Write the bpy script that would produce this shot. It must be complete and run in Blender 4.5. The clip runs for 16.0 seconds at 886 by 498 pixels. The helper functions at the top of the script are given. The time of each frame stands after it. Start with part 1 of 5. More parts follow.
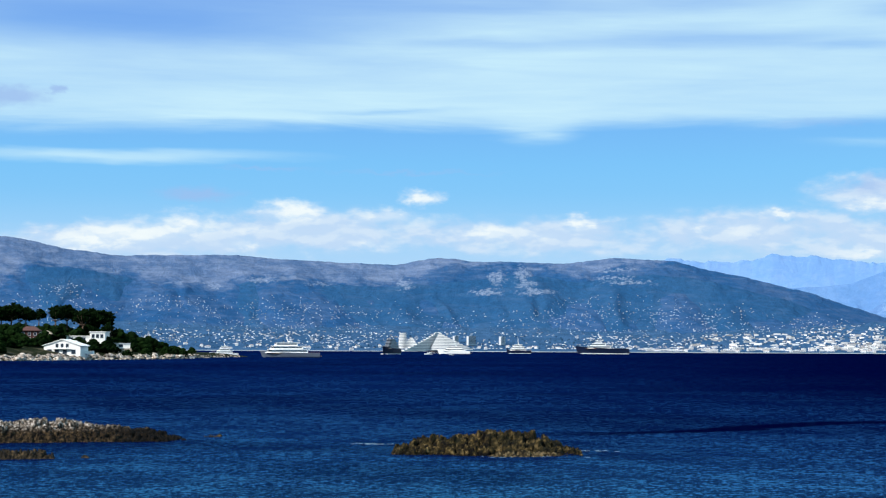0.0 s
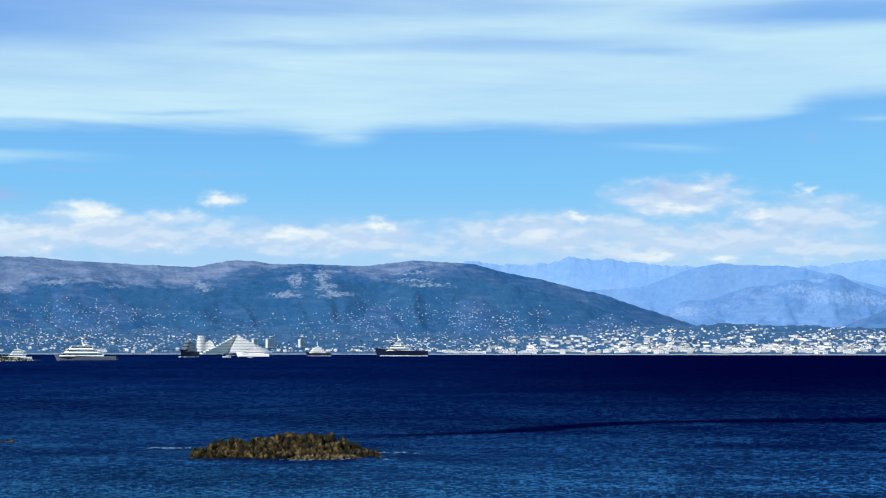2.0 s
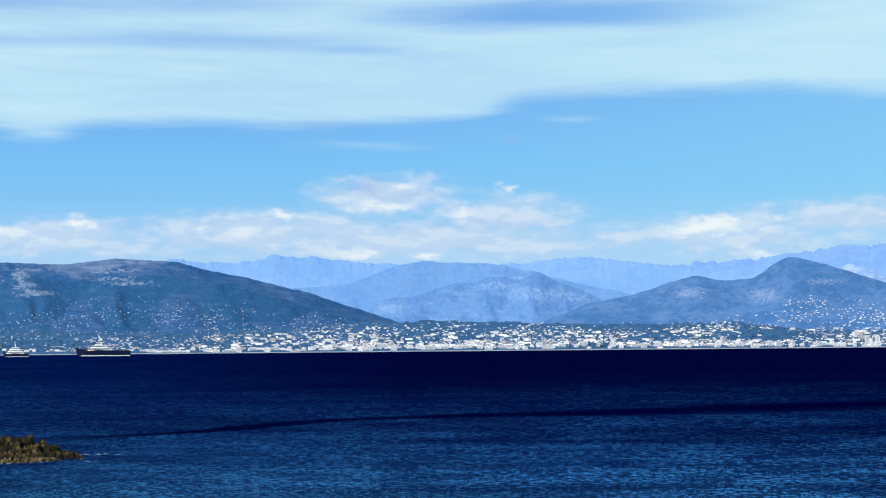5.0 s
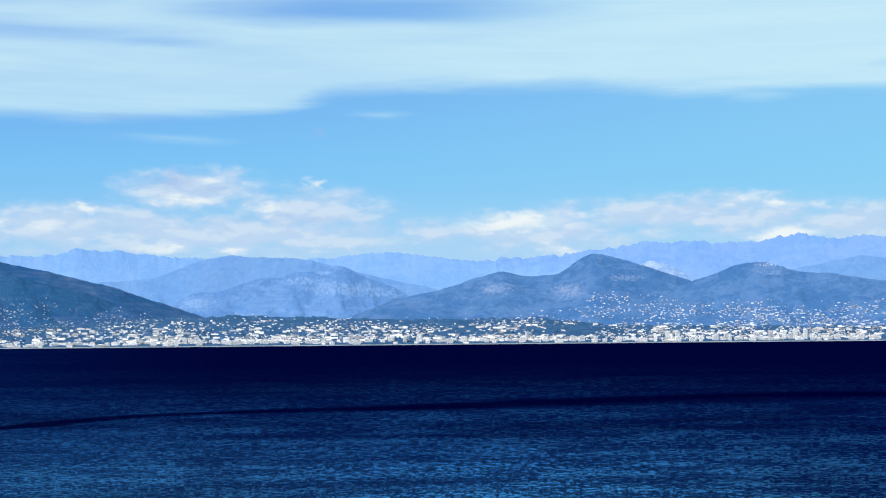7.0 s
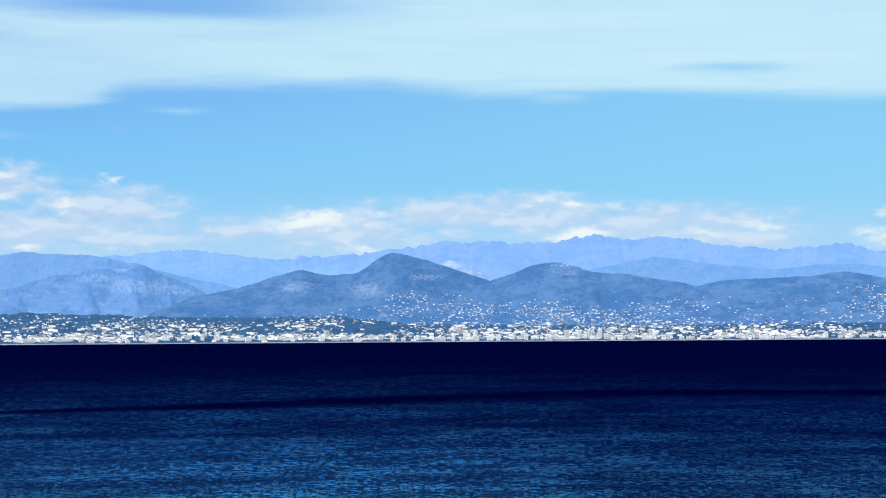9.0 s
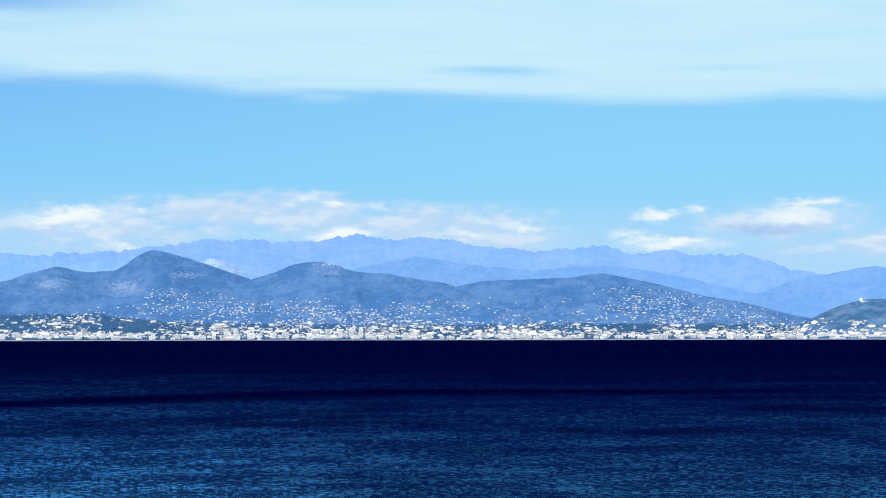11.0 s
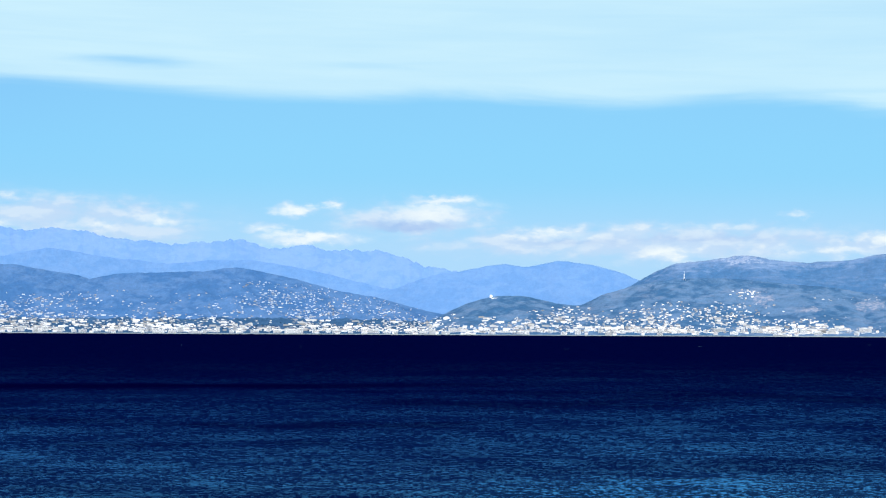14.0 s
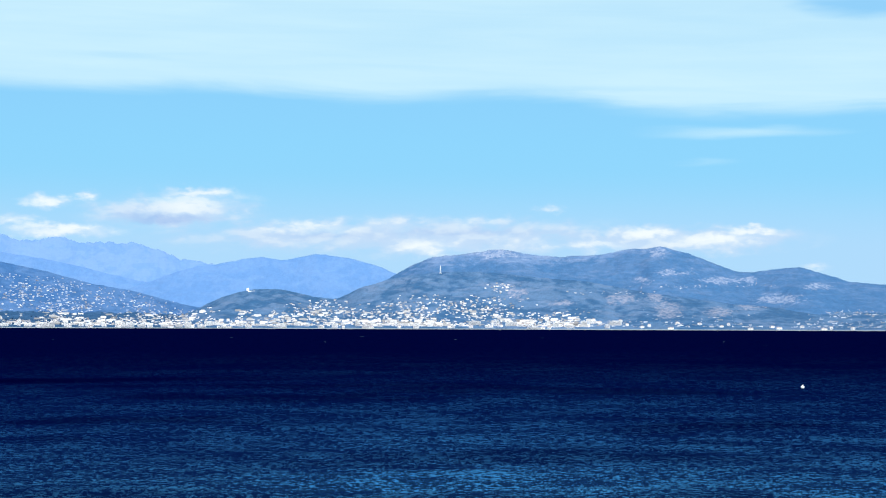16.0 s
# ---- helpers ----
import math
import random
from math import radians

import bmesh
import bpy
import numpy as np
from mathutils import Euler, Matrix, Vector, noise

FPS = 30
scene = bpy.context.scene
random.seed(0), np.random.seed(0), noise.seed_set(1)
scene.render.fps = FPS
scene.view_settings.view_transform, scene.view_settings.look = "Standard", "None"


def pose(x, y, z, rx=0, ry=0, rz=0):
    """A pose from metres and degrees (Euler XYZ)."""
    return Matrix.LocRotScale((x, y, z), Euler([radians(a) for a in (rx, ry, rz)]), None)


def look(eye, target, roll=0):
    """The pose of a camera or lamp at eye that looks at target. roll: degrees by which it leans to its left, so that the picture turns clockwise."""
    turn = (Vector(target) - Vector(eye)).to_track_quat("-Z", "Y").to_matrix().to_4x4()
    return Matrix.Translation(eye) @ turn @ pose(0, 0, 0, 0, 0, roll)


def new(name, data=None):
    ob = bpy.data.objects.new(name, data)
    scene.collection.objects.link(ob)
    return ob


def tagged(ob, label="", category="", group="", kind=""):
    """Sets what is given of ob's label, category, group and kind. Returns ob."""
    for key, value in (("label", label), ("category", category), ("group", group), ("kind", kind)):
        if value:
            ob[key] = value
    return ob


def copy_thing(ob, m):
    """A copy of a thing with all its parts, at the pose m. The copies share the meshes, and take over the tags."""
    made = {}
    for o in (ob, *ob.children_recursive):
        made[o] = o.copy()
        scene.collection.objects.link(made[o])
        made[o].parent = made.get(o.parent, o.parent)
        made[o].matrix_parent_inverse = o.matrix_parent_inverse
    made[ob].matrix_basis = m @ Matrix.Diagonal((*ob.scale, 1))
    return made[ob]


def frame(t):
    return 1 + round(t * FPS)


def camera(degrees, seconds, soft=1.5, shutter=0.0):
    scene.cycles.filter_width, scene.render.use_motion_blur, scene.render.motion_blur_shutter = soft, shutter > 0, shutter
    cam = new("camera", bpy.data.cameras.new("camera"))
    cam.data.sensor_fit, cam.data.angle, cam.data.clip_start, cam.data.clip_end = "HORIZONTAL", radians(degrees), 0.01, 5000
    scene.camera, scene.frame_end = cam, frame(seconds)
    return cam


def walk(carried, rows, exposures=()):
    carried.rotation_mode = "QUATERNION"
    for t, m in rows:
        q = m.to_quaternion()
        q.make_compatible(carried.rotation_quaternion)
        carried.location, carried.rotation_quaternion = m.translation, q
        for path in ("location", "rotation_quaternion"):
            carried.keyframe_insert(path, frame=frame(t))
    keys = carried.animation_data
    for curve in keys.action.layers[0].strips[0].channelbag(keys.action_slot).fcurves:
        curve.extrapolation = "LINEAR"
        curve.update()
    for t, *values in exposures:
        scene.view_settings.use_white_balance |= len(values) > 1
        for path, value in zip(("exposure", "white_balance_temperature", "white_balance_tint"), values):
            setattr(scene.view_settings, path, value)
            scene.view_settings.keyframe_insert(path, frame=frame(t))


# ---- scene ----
# A bay seen from a low shore: sea, two reefs, a pine headland, anchored yachts, a coast town and mountains.
# Polar plan round the eye: azimuth in degrees (0 = first view, growing to the right), distance in metres.
EYE = 5.0
cam = camera(27.98, 16.0, soft=1.25)
ROWS = [  # seconds, azimuth, pitch, roll
    (0.0, -0.000, 3.223, 0.275),
    (0.5, 1.630, 3.248, 0.238),
    (1.0, 3.237, 3.277, 0.241),
    (1.5, 4.844, 3.309, 0.110),
    (2.0, 6.459, 3.318, 0.061),
    (2.5, 8.064, 3.324, -0.029),
    (3.0, 9.675, 3.333, -0.183),
    (3.5, 11.267, 3.333, -0.267),
    (4.0, 12.846, 3.313, -0.400),
    (6.5, 20.618, 3.032, -0.527),
    (7.0, 22.177, 2.996, -0.538),
    (7.5, 23.728, 2.970, -0.477),
    (8.0, 25.298, 2.951, -0.489),
    (8.5, 26.928, 2.931, -0.490),
    (9.0, 28.639, 2.908, -0.391),
    (11.5, 38.293, 2.835, -0.009),
    (12.0, 40.267, 2.821, 0.097),
    (12.5, 42.199, 2.812, 0.153),
    (13.0, 44.118, 2.775, 0.293),
    (13.5, 46.034, 2.738, 0.336),
    (14.0, 47.964, 2.687, 0.287),
    (14.5, 49.864, 2.653, 0.256),
    (15.0, 51.799, 2.605, 0.207),
    (15.5, 53.770, 2.556, 0.179),
    (16.0, 55.778, 2.503, 0.212),
]


def heading(az, el):
    a, e = radians(az), radians(el)
    return Vector((math.sin(a) * math.cos(e), math.cos(a) * math.cos(e), math.sin(e)))


walk(cam, [(t, look((0, 0, EYE), Vector((0, 0, EYE)) + heading(az, el), roll)) for t, az, el, roll in ROWS],
     exposures=[(0.0, 0.33), (3.5, 0.27), (7.0, 0.26), (9.0, 0.28), (12.0, 0.33), (16.0, 0.36)])

# ---- light ----
SUN_AZ, SUN_EL = -132.0, 41.0
sun_data = bpy.data.lights.new("sun", "SUN")
sun_data.energy, sun_data.angle, sun_data.color = 5.0, radians(0.5), (1.0, 0.97, 0.92)
sun = new("sun", sun_data)
sun.matrix_world = look(heading(SUN_AZ, SUN_EL) * 100, (0, 0, 0))


class Nodes:
    """Short hand for building node trees."""

    def __init__(self, tree):
        self.tree = tree
        tree.nodes.clear()

    def add(self, kind, *ins, out=0, **props):
        n = self.tree.nodes.new(kind)
        for key, value in props.items():
            setattr(n, key, value)
        for i, v in enumerate(ins):
            if v is None:
                continue
            self.put(n.inputs[i], v)
        return n.outputs[out] if len(n.outputs) else n

    def put(self, socket, v):
        if isinstance(v, bpy.types.NodeSocket):
            self.tree.links.new(v, socket)
        else:
            socket.default_value = v

    def math(self, op, a, b=None, c=None):
        return self.add("ShaderNodeMath", a, b, c, operation=op)

    def vec(self, op, a, b=None, c=None, out=0):
        return self.add("ShaderNodeVectorMath", a, b, c, out=out, operation=op)

    def smooth(self, v, lo, hi, a=0.0, b=1.0):
        return self.add("ShaderNodeMapRange", v, lo, hi, a, b, interpolation_type="SMOOTHSTEP")

    def linear(self, v, lo, hi, a=0.0, b=1.0):
        return self.add("ShaderNodeMapRange", v, lo, hi, a, b)

    def noise(self, vector, scale, detail=3.0, rough=0.55, distortion=0.0, out=0):
        n = self.tree.nodes.new("ShaderNodeTexNoise")
        if vector is not None:
            self.tree.links.new(vector, n.inputs["Vector"])
        for key, value in (("Scale", scale), ("Detail", detail), ("Roughness", rough), ("Distortion", distortion)):
            n.inputs[key].default_value = value
        return n.outputs[out]

    def mix(self, f, a, b, blend="MIX"):
        n = self.tree.nodes.new("ShaderNodeMix")
        n.data_type, n.blend_type = "RGBA", blend
        for socket, v in ((n.inputs[0], f), (n.inputs[6], a), (n.inputs[7], b)):
            if isinstance(v, tuple) and len(v) == 3:
                v = (*v, 1.0)
            self.put(socket, v)
        return n.outputs[2]

    def ramp(self, v, stops):
        n = self.tree.nodes.new("ShaderNodeValToRGB")
        e = n.color_ramp.elements
        while len(e) < len(stops):
            e.new(0.5)
        for el, (p, c) in zip(e, stops):
            el.position, el.color = p, (*c, 1.0)
        self.put(n.inputs[0], v)
        return n.outputs[0]

    def curve(self, v, points, straight=False):
        n = self.tree.nodes.new("ShaderNodeFloatCurve")
        c = n.mapping.curves[0]
        while len(c.points) < len(points):
            c.points.new(0.5, 0.5)
        for p, (x, y) in zip(c.points, points):
            p.location = (x, y)
            p.handle_type = "VECTOR" if straight else "AUTO"
        n.mapping.update()
        self.put(n.inputs[1], v)
        return n.outputs[0]


def build_sky():
    world = bpy.data.worlds.new("sky")
    scene.world = world
    world.use_nodes = True
    k = Nodes(world.node_tree)
    sky = k.add("ShaderNodeTexSky", sky_type="NISHITA", sun_disc=False, sun_elevation=radians(SUN_EL), sun_rotation=radians(SUN_AZ),
                ozone_density=3.0, dust_density=0.4)
    sky = k.vec("SCALE", sky)
    sky.node.inputs["Scale"].default_value = 0.10
    d = k.add("ShaderNodeTexCoord", out=0)
    xyz = k.add("ShaderNodeSeparateXYZ", d).node
    az = k.math("MULTIPLY", k.math("ARCTAN2", xyz.outputs[0], xyz.outputs[1]), 180 / math.pi)
    el = k.math("MULTIPLY", k.math("ARCSINE", xyz.outputs[2]), 180 / math.pi)
    clear = k.ramp(k.linear(el, 0.0, 90.0), SKY_STOPS)
    clear = k.mix(0.9, sky, clear)
    clear = k.mix(k.smooth(az, 5.0, 45.0, 0.0, 0.68), clear, (0.30, 0.71, 0.98))
    flat = k.add("ShaderNodeCombineXYZ", az, el, 0.0)
    # high veil of cirrus, combed into long streaks, with a wavy lower edge and thin places through which the blue shows
    streak = k.noise(k.vec("MULTIPLY", flat, (0.09, 0.9, 1.0)), 1.0, 5.0, 0.6, 0.4)
    comb = k.noise(k.vec("MULTIPLY", k.add("ShaderNodeCombineXYZ", az, k.math("ADD", el, k.math("MULTIPLY", az, 0.03)), 0.0), (0.16, 2.6, 1.0)), 1.0, 4.0, 0.6, 0.5)
    broad = k.noise(k.vec("MULTIPLY", flat, (0.035, 0.25, 1.0)), 1.0, 3.0, 0.5)

    def ellipses(items, outer, inner, where):
        best = None
        for a, e, w, h, s in items:
            r = k.vec("LENGTH", k.vec("MULTIPLY", k.vec("SUBTRACT", where, (a, e, 0.0)), (1 / w, 1 / h, 0.0)), out=1)
            one = k.linear(r, outer, inner, 0.0, s)
            best = one if best is None else k.math("MAXIMUM", best, one)
        return best

    drift = k.noise(k.vec("MULTIPLY", flat, (0.12, 0.8, 1.0)), 1.0, 4.0, 0.6, out=1)
    combed = k.vec("ADD", flat, k.vec("MULTIPLY", k.vec("SUBTRACT", drift, (0.5, 0.5, 0.5)), (5.0, 0.8, 0.0)))
    edge = k.math("MULTIPLY", k.curve(k.linear(az, -20.0, 75.0), [((a + 20) / 95, e / 12) for a, e in VEIL_EDGE]), 12.0)
    over = k.math("SUBTRACT", k.math("ADD", el, k.linear(streak, 0.3, 0.7, -0.22, 0.22)), edge)
    veil = k.math("MULTIPLY", k.smooth(over, -0.25, 0.45), k.add("ShaderNodeMapRange", streak, 0.25, 0.62, k.smooth(az, 0.0, 30.0, 0.66, 0.86), 1.0))
    veil = k.math("MULTIPLY", veil, k.linear(comb, 0.3, 0.7, 0.90, 1.04))
    top = k.linear(az, -8.0, 24.0, 9.6, 13.5)
    veil_fade = k.smooth(k.math("SUBTRACT", k.math("ADD", el, k.linear(broad, 0.3, 0.7, -0.7, 0.7)), top), -0.9, 1.3, 1.0, 0.35)
    veil = k.math("MULTIPLY", k.math("MULTIPLY", veil, veil_fade), k.smooth(broad, 0.28, 0.58, 0.75, 1.0))
    veil = k.math("MULTIPLY", veil, k.math("SUBTRACT", 1.0, k.math("MULTIPLY", k.smooth(ellipses(GAPS, 1.5, 0.2, combed), 0.0, 1.0), 0.85)))
    veil = k.math("MAXIMUM", veil, k.math("MULTIPLY", k.smooth(ellipses(STREAKS, 1.5, 0.2, combed), 0.05, 1.0, 0.0, 0.85), k.linear(comb, 0.3, 0.7, 0.75, 1.05)))

    # broad soft bodies of cloud over the mountains, and whiter heaps among them, lit on their upper side
    def billow(v):
        return k.noise(k.vec("MULTIPLY", v, (0.75, 1.8, 1.0)), 1.0, 5.0, 0.52, 0.15)

    puff = billow(flat)
    lit = k.smooth(k.math("SUBTRACT", puff, billow(k.vec("ADD", flat, (-0.10, 0.22, 0.0)))), -0.05, 0.11)
    fluff = k.noise(k.vec("MULTIPLY", flat, (1.5, 3.0, 1.0)), 1.0, 5.0, 0.58, out=1)
    warped = k.vec("ADD", flat, k.vec("MULTIPLY", k.vec("SUBTRACT", fluff, (0.5, 0.5, 0.5)), (1.3, 0.62, 0.0)))
    lift = k.math("MULTIPLY", k.math("SUBTRACT", puff, 0.5), 1.3)
    body = ellipses(BODIES, 1.5, 0.2, warped)
    bodies = k.smooth(k.math("ADD", body, k.math("MULTIPLY", lift, k.smooth(body, 0.0, 0.35))), 0.0, 0.62, 0.0, 0.92)
    mound = ellipses(HEAPS_WEST, 1.75, 0.25, warped)
    for more in (HEAPS_MIDDLE, HEAPS_EAST):
        mound = k.math("MAXIMUM", mound, ellipses(more, 1.75, 0.25, warped))
    heap = k.smooth(k.math("ADD", mound, k.math("MULTIPLY", lift, 0.5)), 0.10, 1.0)
    grey = ellipses(GREYS, 1.5, 0.3, warped)
    haze = k.smooth(el, 5.2, 2.4, 0.0, 0.6)
    white = k.mix(k.smooth(k.math("ADD", k.math("MULTIPLY", lit, 0.5), mound), 0.3, 1.1), CLOUD_DIM, CLOUD_LIT)
    out = k.mix(veil, clear, VEIL)
    out = k.mix(haze, out, BANK)
    out = k.mix(bodies, out, k.mix(k.math("MULTIPLY", lit, 0.32), BODY, CLOUD_LIT))
    out = k.mix(k.smooth(grey, 0.0, 1.0, 0.0, 0.8), out, CLOUD_GREY)
    out = k.mix(heap, out, white)
    k.add("ShaderNodeOutputWorld", k.add("ShaderNodeBackground", out, 0.785))


SKY_STOPS = [(0.0, (0.50, 0.70, 0.95)), (0.035, (0.27, 0.63, 0.99)), (0.065, (0.19, 0.57, 1.0)), (0.10, (0.14, 0.40, 0.93)), (0.13, (0.11, 0.32, 0.87)), (0.35, (0.045, 0.13, 0.42)), (1.0, (0.025, 0.075, 0.26))]
CLOUD_GREY = (0.35, 0.53, 0.87)
VEIL, BANK, BODY, CLOUD_LIT, CLOUD_DIM = (0.60, 0.87, 1.0), (0.50, 0.72, 0.98), (0.56, 0.73, 0.95), (0.90, 0.98, 1.0), (0.60, 0.78, 0.98)
VEIL_EDGE = [(-20, 6.8), (-14, 6.87), (-7, 7.1), (1, 7.1), (3.2, 6.95), (5, 7.2), (14, 7.15), (16.8, 7.29), (18.6, 7.79), (22.3, 8.12), (26, 8.15), (31.5, 7.85), (34, 7.85), (39, 7.66), (44, 7.46), (49, 7.43), (54, 7.25), (58, 7.4), (63, 6.95), (75, 6.8)]
# azimuth, elevation, half width, half height, strength
STREAKS = [(-10.9, 6.13, 5.9, 0.22, 0.9), (3.0, 6.9, 1.6, 0.3, 0.7), (13.6, 6.56, 2.3, 0.18, 0.4), (20.3, 7.45, 1.1, 0.14, 0.45), (32.4, 7.75, 1.2, 0.28, 0.5), (64.2, 7.02, 3.6, 0.3, 0.6), (65.1, 6.33, 3.0, 0.2, 0.75), (64, 5.33, 0.9, 0.14, 0.4)]
GAPS = [(-9.8, 10.3, 8.9, 0.8, 0.7), (8.5, 9.9, 6.2, 0.4, 0.5), (2.1, 10.85, 10.7, 0.45, 0.4), (-8.8, 6.85, 5.9, 0.18, 0.4), (-1.6, 7.66, 3.0, 0.09, 0.5), (19.8, 10.7, 6.0, 0.5, 0.95), (1.4, 9.83, 4.6, 0.3, 0.4), (8.6, 10.93, 5.4, 0.36, 0.4),
        (12.3, 9.71, 2.7, 0.2, 0.5), (37.8, 8.45, 2.3, 0.2, 0.65), (30.6, 8.15, 2.9, 0.15, 0.3), (69.2, 10.16, 1.8, 0.4, 1.0), (46.1, 8.53, 3.6, 0.14, 0.3), (59.7, 7.55, 5.4, 0.1, 0.3)]
BODIES = [(-9.7, 3.33, 4.6, 0.5, 0.8), (-4.1, 3.76, 3.9, 0.6, 0.8), (3, 3.61, 4.5, 0.54, 0.7), (10.2, 3.78, 4.1, 0.62, 0.7), (14.1, 4.96, 2.1, 0.6, 0.75), (17.7, 4.28, 2.5, 0.7, 0.65), (15, 3.5, 8.0, 0.62, 0.65), (25.4, 3.45, 2.8, 0.6, 0.6),
          (30.1, 4.0, 4.5, 0.6, 0.65), (35.5, 3.64, 4.5, 0.6, 0.6), (37.8, 3.2, 2.7, 0.45, 0.5), (51.4, 2.89, 3.9, 0.45, 0.6), (47, 3.63, 2.3, 0.45, 0.7), (55.2, 2.88, 6.3, 0.57, 0.65), (63.3, 2.8, 3.6, 0.4, 0.7)]
HEAPS_WEST = [(-4.8, 4.39, 0.98, 0.32, 1.0), (-0.7, 4.84, 0.62, 0.25, 1.0), (-1.7, 4.23, 1.4, 0.25, 0.6), (-8.1, 3.95, 1.1, 0.36, 0.8), (-10, 3.65, 1.6, 0.39, 0.9), (-11.4, 3.39, 1.25, 0.32, 0.9), (-6.4, 3.33, 0.7, 0.18, 0.6), (-6.2, 3.77, 1.1, 0.2, 0.5),
              (-2.4, 3.32, 0.45, 0.18, 0.6), (1.6, 3.7, 1.1, 0.25, 0.8), (3, 3.65, 1.1, 0.2, 0.5), (4.4, 4.02, 0.45, 0.25, 0.9), (8.2, 3.91, 0.25, 0.1, 0.7), (10.8, 4.29, 0.5, 0.14, 0.9), (9.3, 3.87, 1.1, 0.18, 0.5)]
HEAPS_MIDDLE = [(13.8, 4.56, 1.25, 0.25, 0.7), (14.7, 5.26, 0.8, 0.16, 0.6), (16.5, 4.35, 0.54, 0.2, 0.85), (18.1, 5.13, 0.25, 0.16, 0.8), (13.4, 3.05, 1.25, 0.2, 0.6), (15.4, 3.0, 0.8, 0.16, 0.7), (18.1, 2.92, 0.36, 0.14, 0.6), (24.6, 3.86, 1.6, 0.32, 0.95),
                (26, 2.94, 0.9, 0.2, 0.7), (26.5, 4.03, 0.7, 0.18, 0.6), (32, 4.43, 1.0, 0.2, 0.7), (32.8, 4.36, 0.36, 0.18, 0.7), (34.3, 4.19, 0.5, 0.12, 0.6), (33.1, 3.33, 1.1, 0.25, 1.0)]
HEAPS_EAST = [(37.1, 3.37, 0.54, 0.2, 0.7), (38.6, 3.6, 0.8, 0.2, 0.75), (43.2, 3.89, 0.7, 0.2, 0.9), (44.4, 4.07, 0.36, 0.16, 0.8), (47.6, 3.95, 1.7, 0.4, 0.7), (47.8, 4.24, 1.1, 0.18, 0.9), (43.6, 2.99, 1.6, 0.2, 0.9), (42.2, 3.3, 0.7, 0.18, 0.7),
              (51.5, 3.17, 2.0, 0.2, 0.7), (54.1, 3.24, 1.4, 0.18, 0.5), (56.8, 3.4, 1.25, 0.18, 0.5), (59.2, 3.8, 0.5, 0.16, 0.6), (55.3, 2.52, 1.25, 0.25, 0.8), (58.8, 2.67, 1.1, 0.14, 0.6), (62.4, 3.02, 1.0, 0.2, 1.0), (64.4, 2.79, 1.6, 0.25, 0.9),
              (65.6, 3.06, 0.7, 0.14, 0.9), (60.8, 2.62, 1.1, 0.18, 0.8), (67.6, 1.9, 0.5, 0.14, 0.6)]
GREYS = [(-13.8, 7.85, 1.1, 0.32, 1.0), (-12.4, 8.08, 0.3, 0.16, 1.0), (-7.9, 4.89, 1.25, 0.25, 0.75), (-5.7, 5.79, 1.6, 0.09, 0.45), (-1.0, 5.7, 2.7, 0.07, 0.4), (12, 7.18, 2.0, 0.14, 0.35), (13.6, 5.15, 1.0, 0.35, 0.6), (14.6, 4.95, 1.4, 0.18, 0.45),
         (16.8, 3.99, 2.7, 0.14, 0.35), (18.2, 6.79, 0.3, 0.14, 0.4), (46.9, 3.42, 1.4, 0.16, 0.75), (52.1, 2.94, 2.0, 0.14, 0.4), (56.4, 3.03, 2.9, 0.12, 0.4)]
build_sky()

# ---- materials ----


def surface(name, stops, scale=1.0, rough=0.8, metal=0.0, bump=0.0, fine=6.0, per="", vary=0.0, stretch=(1, 1, 1), blotch=None, spec=0.5, low=None, across=None):
    """A grained material: colour stops over noise, a second coarser blotch, relief and a little change from piece to piece."""
    m = bpy.data.materials.new(name)
    m.use_nodes = True
    k = Nodes(m.node_tree)
    where = k.vec("MULTIPLY", k.add("ShaderNodeTexCoord", out=3), tuple(float(v) for v in stretch))
    grain = k.noise(where, scale, 6.0, 0.62)
    colour = k.ramp(grain, stops)
    if blotch:
        size, tone, amount = blotch
        colour = k.mix(k.smooth(k.noise(where, size, 3.0, 0.5), 0.42, 0.66, 0.0, amount), colour, tone)
    if across:
        x0, x1, other = across
        side = k.add("ShaderNodeSeparateXYZ", where, out=0)
        side = k.math("ADD", side, k.linear(k.noise(where, 0.7, 3.0), 0.3, 0.7, -1.5, 1.5))
        colour = k.mix(k.smooth(side, x0, x1), colour, k.ramp(grain, other))
    if low:
        z0, z1, tint = low
        up = k.add("ShaderNodeSeparateXYZ", k.add("ShaderNodeNewGeometry", out=0), out=2)
        up = k.math("ADD", up, k.linear(grain, 0.3, 0.7, -0.12, 0.12))
        colour = k.mix(k.smooth(up, z1, z0), colour, k.mix(1.0, colour, tint, "MULTIPLY"))
    if per:
        if per == "island":
            chance = k.add("ShaderNodeNewGeometry", out=8)
        else:
            chance = k.add("ShaderNodeObjectInfo", out=5)
        colour = k.mix(1.0, colour, k.mix(chance, (1 - vary,) * 3, (1 + vary * 0.4, 1 + vary * 0.36, 1 + vary * 0.3)), "MULTIPLY")
    b = k.tree.nodes.new("ShaderNodeBsdfPrincipled")
    k.put(b.inputs["Base Color"], colour)
    b.inputs["Roughness"].default_value, b.inputs["Metallic"].default_value = rough, metal
    b.inputs["Specular IOR Level"].default_value = spec
    if bump:
        n = k.tree.nodes.new("ShaderNodeBump")
        n.inputs["Strength"].default_value, n.inputs["Distance"].default_value = 1.0, bump
        k.put(n.inputs["Height"], k.noise(where, scale * fine, 5.0, 0.6))
        k.tree.links.new(n.outputs[0], b.inputs["Normal"])
    k.add("ShaderNodeOutputMaterial", b.outputs[0])
    return m


